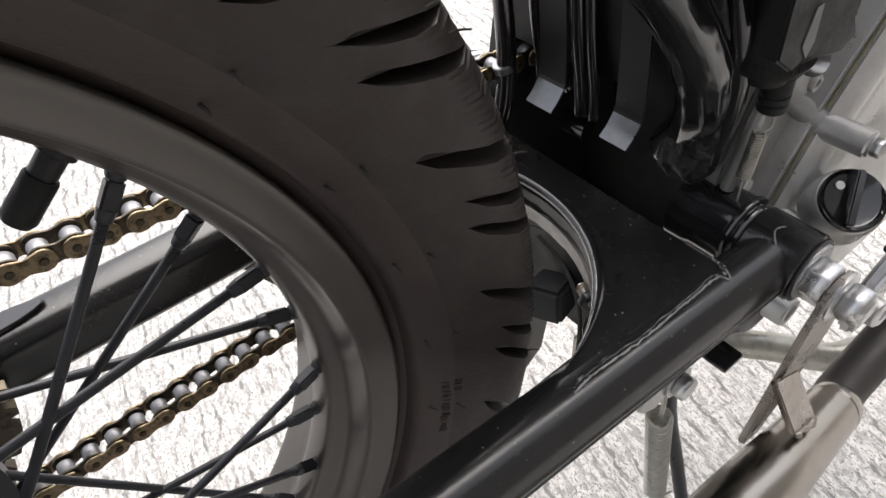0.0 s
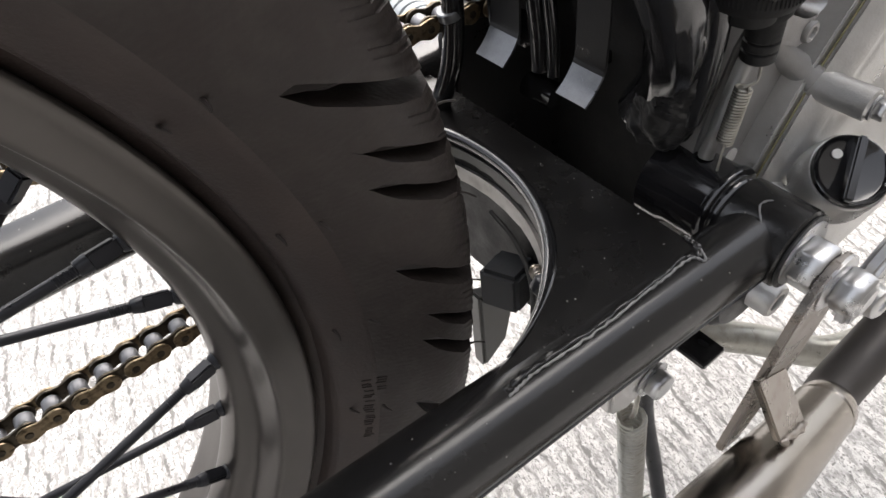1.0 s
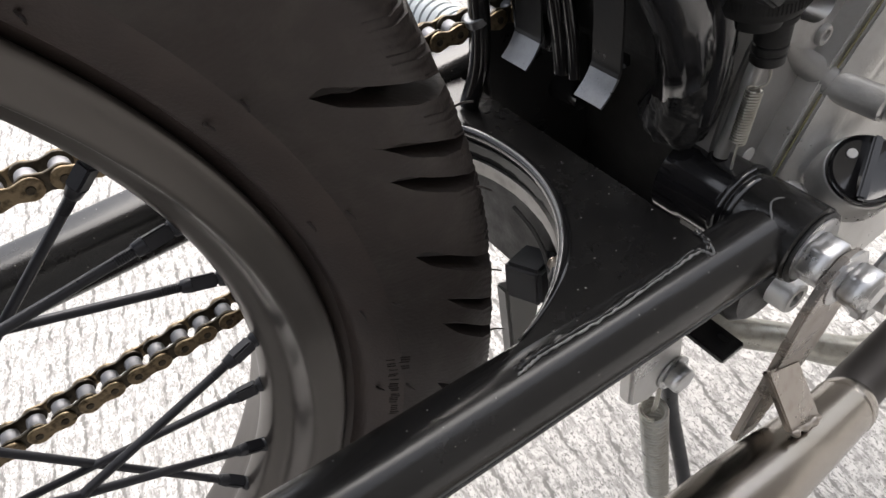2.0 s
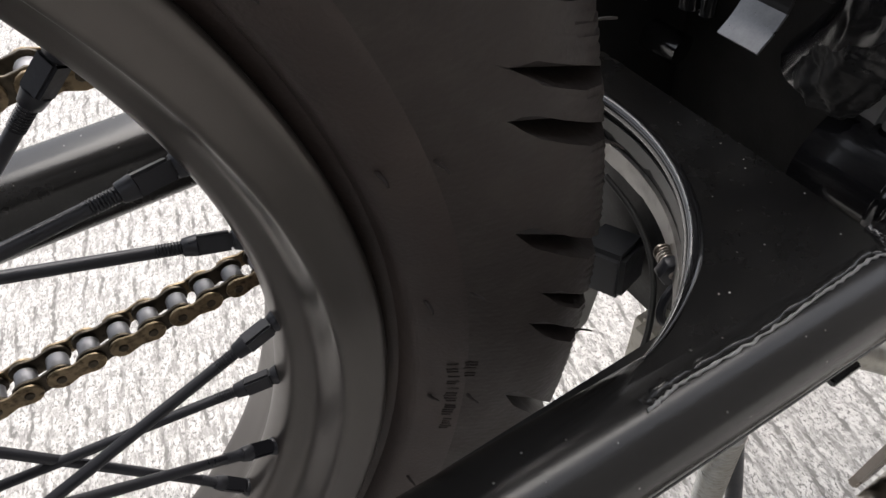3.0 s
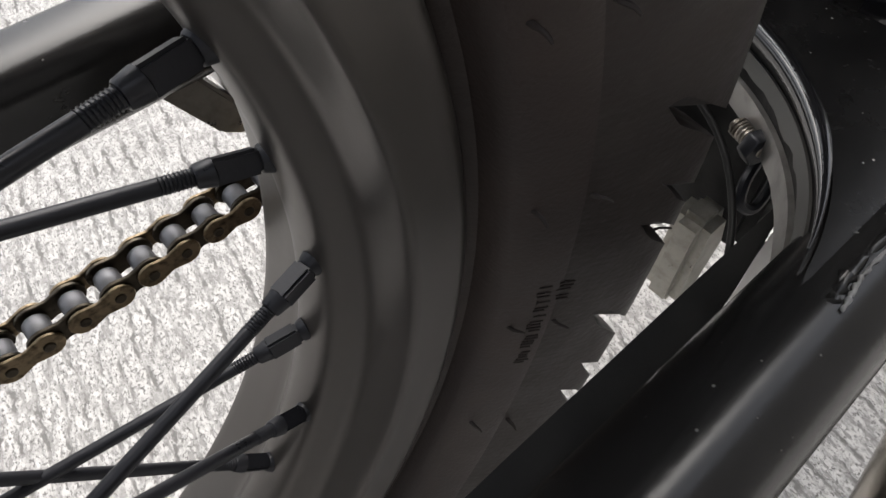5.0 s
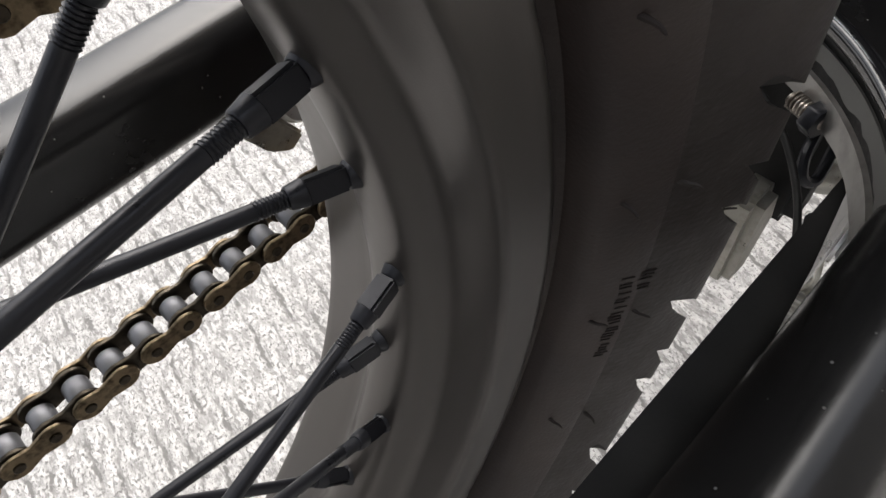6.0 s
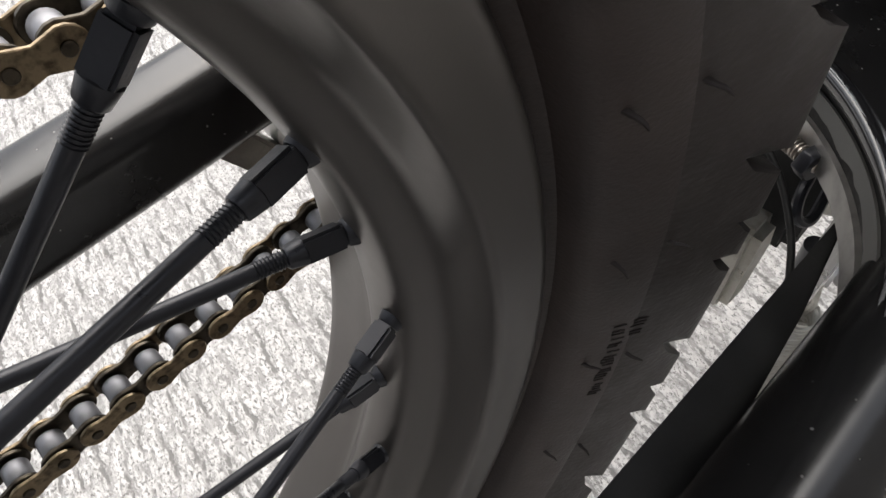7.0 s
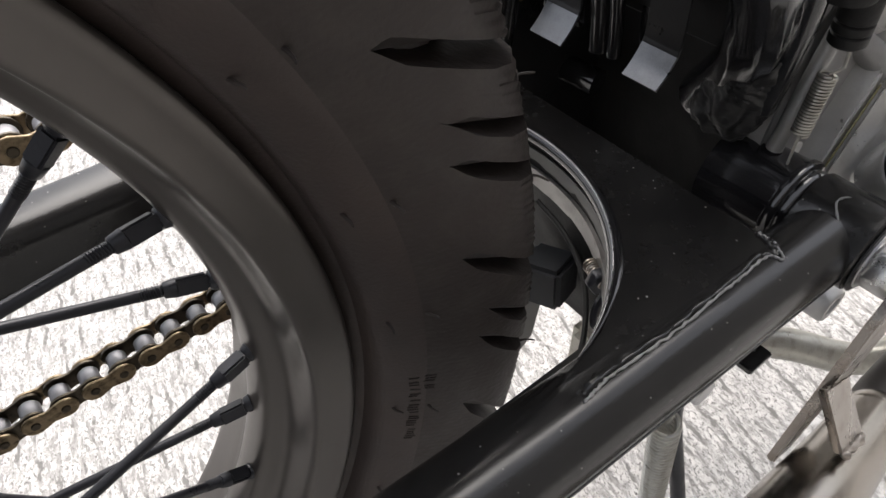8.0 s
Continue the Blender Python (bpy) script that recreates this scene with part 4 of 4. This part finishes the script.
for i, v in enumerate(bm.verts):
    ring, k = divmod(i, 64)
    c = path[ring]
    a = 2 * math.pi * k / 64
    w = noise.noise(Vector((2.4 * math.cos(a), 2.4 * math.sin(a), ring * 0.07))) + 0.5 * noise.noise(Vector((6 * math.cos(a), 6 * math.sin(a), ring * 0.16)))
    v.co = c + (v.co - c) * (1 + 0.045 * w)
frame_tube = part("frame_tube", bm, GLOSS, bike, "bent frame tube in wrinkled glossy black sheathing")
for k, (pts, r) in enumerate((
        ([(0.345, -0.056, 0.57), (0.368, -0.060, 0.505), (0.384, -0.060, 0.462), (0.391, -0.057, 0.430), (0.392, -0.052, 0.400)], 0.0050),
        ([(0.37, -0.050, 0.57), (0.385, -0.056, 0.50), (0.393, -0.056, 0.455), (0.396, -0.052, 0.415)], 0.0042),
        ([(0.352, 0.052, 0.60), (0.3540, 0.050, 0.50), (0.3545, 0.0485, 0.440), (0.352, 0.0500, 0.405), (0.345, 0.055, 0.38)], 0.0052))):
    bm = bmesh.new()
    sweep(bm, smooth_path(pts), r, 14)
    hose = part("hose", bm, GLOSS, bike, "thin glossy black hose")
bm = bmesh.new()
rod(bm, (0.3535, 0.0492, 0.425), (0.3525, 0.0497, 0.4295), 0.0060, None, 16, 0.0005)
part("hose_band", bm, FOIL, hose)

# crumpled plastic wrap round the wiring, between frame tube and crankcase
bm = bmesh.new()
path = smooth_path([(0.372, -0.052, 0.500), (0.382, -0.050, 0.470), (0.391, -0.047, 0.445), (0.394, -0.044, 0.418), (0.394, -0.042, 0.402), (0.3960, -0.0360, 0.388)], 22)
sweep(bm, path, [0.0075 + 0.0050 * min(1, i / 60) for i in range(len(path))], 72)
for i, v in enumerate(bm.verts):
    c = path[i // 72]
    d = v.co - c
    fold = 1 - 2 * abs(noise.noise(Vector((v.co.x * 150, v.co.y * 150, v.co.z * 60))))
    crease = 1 - 2 * abs(noise.noise(v.co * 430 + Vector((5, 2, 9))))
    v.co = c + d * (1 + 0.14 * fold + 0.055 * crease)
part("wiring_wrap", bm, PLASTIC, bike, "crumpled glossy black plastic wiring wrap", angle=60)

# left footpeg
bm = bmesh.new()
prof_ = [(0, 0.235), (0.012, 0.235), (0.0155, 0.231)]
for j in range(9):
    y = 0.226 - 0.0085 * j
    prof_ += [(0.0160, y), (0.0160, y - 0.0060), (0.0146, y - 0.0065), (0.0146, y - 0.0080)]
lathe(bm, prof_ + [(0.012, 0.145), (0, 0.145)], (0.418, 0, 0.3440), (0, 1, 0), 28)
part("left_footpeg", bm, GREY_RUBBER, bike, "grey ribbed rubber footpeg")
bm = bmesh.new()
rod(bm, (0.418, 0.146, 0.344), (0.43, 0.06, 0.338), 0.008, None, 16)
part("footpeg_bar", bm, GLOSS, bike)

# engine: crankcase half, gasket, cover with bosses, filler cap
def xz(y):
    """A pose for outlines in the x-z plane, growing towards +y... from y inwards."""
    return Matrix(((1, 0, 0, 0), (0, 0, 1, y), (0, 1, 0, 0), (0, 0, 0, 1)))


bm = bmesh.new()
slab(bm, [(0.4060, 0.3000), (0.4000, 0.3800), (0.4040, 0.3980), (0.4130, 0.4230), (0.4300, 0.4450), (0.4640, 0.4750), (0.480, 0.56), (0.75, 0.60), (0.75, 0.27), (0.50, 0.26), (0.43, 0.28)], 0.020, xz(-0.0570), 0.004, 3)
slab(bm, [(0.466, 0.25), (0.466, 0.46), (0.480, 0.56), (0.75, 0.60), (0.75, 0.27), (0.50, 0.25)], 0.100, xz(-0.0380), 0.004)
engine = part("engine", bm, CASE, bike, "grey cast aluminium engine with clutch cover and filler cap")
edge = [(0.4180, 0.3300), (0.4275, 0.3545), (0.4545, 0.3985), (0.4850, 0.4330), (0.520, 0.475), (0.56, 0.56), (0.74, 0.59), (0.74, 0.22), (0.53, 0.215), (0.452, 0.255), (0.428, 0.292)]
bm = bmesh.new()
slab(bm, [(x + 0.0020, z - 0.0014) for x, z in edge], 0.0008, xz(-0.0690))
part("gasket", bm, GASKET, engine, "thin ochre gasket")
bm = bmesh.new()
slab(bm, [(x - 0.0015, z + 0.001) for x, z in edge], 0.012, xz(-0.0678), 0.001)
part("joint_flange", bm, ALLOY, engine)
cover_in = [(0.4330, 0.3310), (0.4420, 0.3530), (0.4690, 0.3960), (0.4990, 0.4290), (0.535, 0.470), (0.575, 0.545), (0.73, 0.575), (0.73, 0.235), (0.54, 0.230), (0.465, 0.268), (0.442, 0.300)]
bm = bmesh.new()
lo = [bm.verts.new((x, -0.0691, z)) for x, z in edge]
mid = [bm.verts.new((x * 0.55 + u * 0.45, -0.0755, z * 0.55 + v * 0.45)) for (x, z), (u, v) in zip(edge, cover_in)]
hi = [bm.verts.new((x, -0.0810, z)) for x, z in cover_in]
for A, B in ((lo, mid), (mid, hi)):
    for k in range(len(A)):
        bm.faces.new((A[k], A[(k + 1) % len(A)], B[(k + 1) % len(A)], B[k]))
bm.faces.new(hi)
bm.faces.new(lo)
bmesh.ops.recalc_face_normals(bm, faces=bm.faces)
bmesh.ops.bevel(bm, geom=[e for e in bm.edges if e.calc_face_angle(0) > radians(18)], offset=0.0028, segments=3, affect='EDGES', clamp_overlap=True)
cover = part("clutch_cover", bm, ALLOY, engine, "satin cast clutch cover")


def boss(x, z, r, y0, y1, bolt_r):
    """A bolt boss on the cover, with its hex bolt."""
    bm = bmesh.new()
    lathe(bm, [(0, y0), (r, y0), (r, y1 + 0.001), (r - 0.0012, y1), (0, y1)], (x, 0, z), (0, 1, 0), 32)
    b = part("bolt_boss", bm, ALLOY, engine)
    bm = bmesh.new()
    lathe(bm, [(0, y1), (bolt_r * 1.25, y1), (bolt_r * 1.25, y1 - 0.001), (0, y1 - 0.001)], (x, 0, z), (0, 1, 0), 24)
    hexagon(bm, (x, y1 - 0.001, z), (x, y1 - 0.0055, z), bolt_r * 1.8, 0.0006)
    part("bolt", bm, ZINC, b)


boss(0.4590, 0.3915, 0.0072, -0.0560, -0.0945, 0.0048)
boss(0.4335, 0.3470, 0.0068, -0.0600, -0.0860, 0.0042)
# ridge that runs from the upper boss across the crankcase
bm = bmesh.new()
sweep(bm, smooth_path([(0.4590, -0.0690, 0.3915), (0.4555, -0.0620, 0.3970), (0.4480, -0.0565, 0.4050), (0.4380, -0.0540, 0.4160)]), [0.0070, 0.0070, 0.0069, 0.0068, 0.0067, 0.0066, 0.0065, 0.0064, 0.0063, 0.0062, 0.0061, 0.0060, 0.0059, 0.0058, 0.0057, 0.0056, 0.0055, 0.0054, 0.0053, 0.0052, 0.0050, 0.0048, 0.0046, 0.0044, 0.0040], 20)
part("case_ridge", bm, CASE, engine)
# lug with a plain bolt on the crankcase
bm = bmesh.new()
ear = [(0.4455 + 0.0072 * math.cos(radians(a)), 0.4205 + 0.0072 * math.sin(radians(a))) for a in range(-120, 61, 15)] + [(0.4250 + 0.0080 * math.cos(radians(a)), 0.4330 + 0.0080 * math.sin(radians(a))) for a in range(60, 241, 15)]
slab(bm, ear, 0.010, xz(-0.0645), 0.0018)
lathe(bm, [(0, -0.0655), (0.0022, -0.0655), (0.0026, -0.0668), (0.0040, -0.0668), (0.0046, -0.0660), (0.0046, -0.0640), (0, -0.0640)], (0.4455, 0, 0.4205), (0, 1, 0), 24)
part("case_lug", bm, CASE, engine)
bm = bmesh.new()
sweep(bm, smooth_path([(0.4020, -0.0580, 0.3780), (0.4060, -0.0590, 0.3970), (0.4140, -0.0590, 0.4200), (0.4300, -0.0580, 0.4420)]), 0.0034, 12)
part("case_edge", bm, CASE, engine)
bm = bmesh.new()
lathe(bm, [(0, -0.0577), (0.0042, -0.0577), (0.0042, -0.0570), (0, -0.0570)], (0.4245, 0, 0.3640), (0, 1, 0), 20)
part("paint_dot", bm, WHITE, engine, "round white paint dot")
# filler cap
CAP_TURN = -25
CAP = Matrix.Translation((0.4452, -0.1000, 0.3678)) @ Vector((-0.30, -0.42, 0.85)).to_track_quat("Z", "Y").to_matrix().to_4x4() @ Matrix.Scale(0.84, 4)


def capped(profile, name, material, parent, label=""):
    bm = bmesh.new()
    lathe(bm, profile, (0, 0, 0), (0, 0, 1), 56)
    bm.transform(CAP)
    return part(name, bm, material, parent, label)


capped([(0, -0.0005), (0.0196, -0.0005), (0.0206, -0.0015), (0.0225, -0.0200), (0, -0.0300)], "filler_boss", ALLOY, engine)
cap = capped([(0, 0.0008), (0.0150, 0.0010), (0.0172, 0.0022), (0.0184, 0.0034), (0.0190, 0.0030), (0.0192, 0), (0, 0)], "filler_cap", GLOSS, engine, "glossy black oil filler cap with a grip bar")
bm = bmesh.new()
GRIP = CAP @ Matrix.Rotation(radians(CAP_TURN), 4, 'Z')
slab(bm, [(-0.0025, -0.0180), (0.0025, -0.0180), (0.0025, 0.0180), (-0.0025, 0.0180)], 0.0075, GRIP, 0.0011)
part("grip_bar", bm, GLOSS, cap)
bm = bmesh.new()
lathe(bm, [(0, 0.0020), (0.0026, 0.0020), (0.0026, 0.0008), (0, 0.0008)], (-0.0085, 0.0070, 0), (0, 0, 1), 18)
bm.transform(GRIP)
part("cap_dot", bm, WHITE, cap)
# black underside and alloy foot of the crankcase
bm = bmesh.new()
lathe(bm, [(0, -0.088), (0.024, -0.088), (0.028, -0.084), (0.028, -0.062), (0, -0.062)], (0.4180, 0, 0.3040), (0, 1, 0), 36)
part("rubber_bumper", bm, PLASTIC, engine, "round black rubber bumper")
bm = bmesh.new()
lathe(bm, [(0, -0.060), (0.0100, -0.060), (0.0095, -0.0985), (0.0085, -0.1000), (0.0052, -0.1000), (0.0050, -0.094), (0, -0.094)], (0.4260, 0, 0.2940), (0, 1, 0), 32)
part("case_foot", bm, ALLOY, engine, "hollow cast boss under the pivot")

# rear brake light switch: body, flange, ribbed boot, spring
bm = bmesh.new()
lathe(bm, [(0, 0.4268), (0.0058, 0.4268), (0.0066, 0.4276), (0.0066, 0.4310), (0.0059, 0.4316), (0.0066, 0.4322), (0.0066, 0.4350), (0.0059, 0.4356), (0.0066, 0.4362), (0.0066, 0.4440), (0.0080, 0.4460), (0.0080, 0.4480), (0, 0.4480)], (0.4072, -0.0665, 0), (0, 0, 1), 28)
switch = part("brake_switch", bm, MATT, bike, "black rubber-booted brake light switch with small spring")
bm = bmesh.new()
prof_ = [(0, 0.4475), (0.0090, 0.4475), (0.0100, 0.4530), (0.0150, 0.4545), (0.0168, 0.4580), (0.0168, 0.4625), (0.0155, 0.4690), (0.0145, 0.4800), (0.0145, 0.5100), (0, 0.5100)]
lathe(bm, prof_, (0.3970, -0.0650, 0), (0, 0, 1), 40)
part("switch_body", bm, MATT, switch)
knurl = None
for k in range(72):
    m = Matrix.Translation((0.3970, -0.0650, 0.4602)) @ Matrix.Rotation(radians(5 * k), 4, 'Z') @ Matrix.Translation((0.0168, 0, 0))
    if knurl is None:
        bm = bmesh.new()
        block(bm, (0.0007, 0.0007, 0.0040), Matrix(), 0.0002)
        knurl = part("knurl", bm, MATT, switch)
        knurl.matrix_basis = m
    else:
        again(knurl, m)
bm = bmesh.new()
slab(bm, [(0.366, 0.476), (0.378, 0.466), (0.386, 0.469), (0.398, 0.463), (0.414, 0.458), (0.424, 0.462), (0.418, 0.472), (0.420, 0.520), (0.366, 0.520)], 0.008, xz(-0.0840), 0.001)
part("switch_bracket", bm, MATT, switch)
bm = bmesh.new()
slab(bm, [(0.3800, 0.4760), (0.3850, 0.4690), (0.3880, 0.4750), (0.3870, 0.4900), (0.3830, 0.4900)], 0.0004, xz(-0.0845))
part("bracket_mark", bm, STANDGREY, switch)
bm = bmesh.new()
prof_ = [(0, 0)]
for j in range(10):
    prof_ += [(0.0056, 0.0014 * j), (0.0065, 0.0014 * j + 0.0007)]
lathe(bm, prof_ + [(0.0050, 0.0145), (0, 0.0145)], (0.4120, -0.0680, 0.4520), (0.75, -0.35, -0.45), 20)
part("thread_stud", bm, ZINC, switch)
part("switch_spring", coil((0.4034, -0.0665, 0.4160), (0.3998, -0.0660, 0.3915), 0.0031, 0.00060, 19, 12), SPRING, switch, "small bright coil spring")
bm = bmesh.new()
sweep(bm, smooth_path([(0.4085, -0.0668, 0.431), (0.4098, -0.0672, 0.425), (0.4070, -0.0690, 0.4185), (0.4034, -0.0665, 0.4160)]), 0.0006, 8)
part("spring_wire", bm, SPRING, switch)
bm = bmesh.new()
sweep(bm, smooth_path([(0.3998, -0.0660, 0.3917), (0.4004, -0.0660, 0.3890), (0.3994, -0.0663, 0.3850), (0.3984, -0.0665, 0.3760)]), 0.0006, 8)
part("spring_wire", bm, SPRING, switch)

# unseen tail of the machine above the wheel, added to shade it
bm = bmesh.new()
lathe(bm, [(0.40, -0.085), (0.43, -0.080), (0.445, -0.05), (0.448, 0), (0.445, 0.05), (0.43, 0.080), (0.40, 0.085), (0.437, 0.045), (0.440, 0), (0.437, -0.045)], AXLE, (0, 1, 0), 40, start=195, sweep=95, closed=True)
part("tail_shade", bm, PLASTIC, bike, "black tail piece over the wheel, unseen, added for shade")
# unseen body over the engine, added to keep sky light off parts below
bm = bmesh.new()
slab(bm, [(0.40, 0.70), (0.48, 0.66), (0.90, 0.68), (0.95, 0.86), (0.46, 0.84)], 0.18, xz(-0.08), 0.02, 3)
part("body_shade", bm, PLASTIC, bike, "black panel over the engine, unseen, added to block sky light")

# unseen slab along the top of the machine, added to block overhead sky
bm = bmesh.new()
slab(bm, [(-0.34, 0.90), (-0.30, 0.86), (0.30, 0.80), (0.44, 0.79), (0.47, 0.84), (0.30, 0.87), (-0.20, 0.94), (-0.34, 0.94)], 0.17, xz(-0.075), 0.02, 3)
part("top_shade", bm, MATT, bike, "long black slab, unseen, added to block the overhead sky")
# unseen panel on the far side, added to keep sun off inner parts
bm = bmesh.new()
slab(bm, [(0.46, 0.47), (0.70, 0.45), (0.78, 0.60), (0.74, 0.80), (0.47, 0.80)], 0.02, xz(0.13), 0.008, 3)
part("side_shade", bm, PLASTIC, bike, "black side panel, unseen, added to cast shade")

# ---- unseen wall behind the camera, added to block sky and darken reflections ----
bm = bmesh.new()
slab(bm, [(-6.0, 0), (6.0, 0), (6.0, 3.0), (-6.0, 3.0)], 0.2, xz(-1.9), 0.01)
blocker_wall = part("light_blocker", bm, BLOCKER_GREY, None, "plain grey unseen wall, added to block light behind the camera", smooth=False)
tagged(blocker_wall, category="wall", kind="structure")
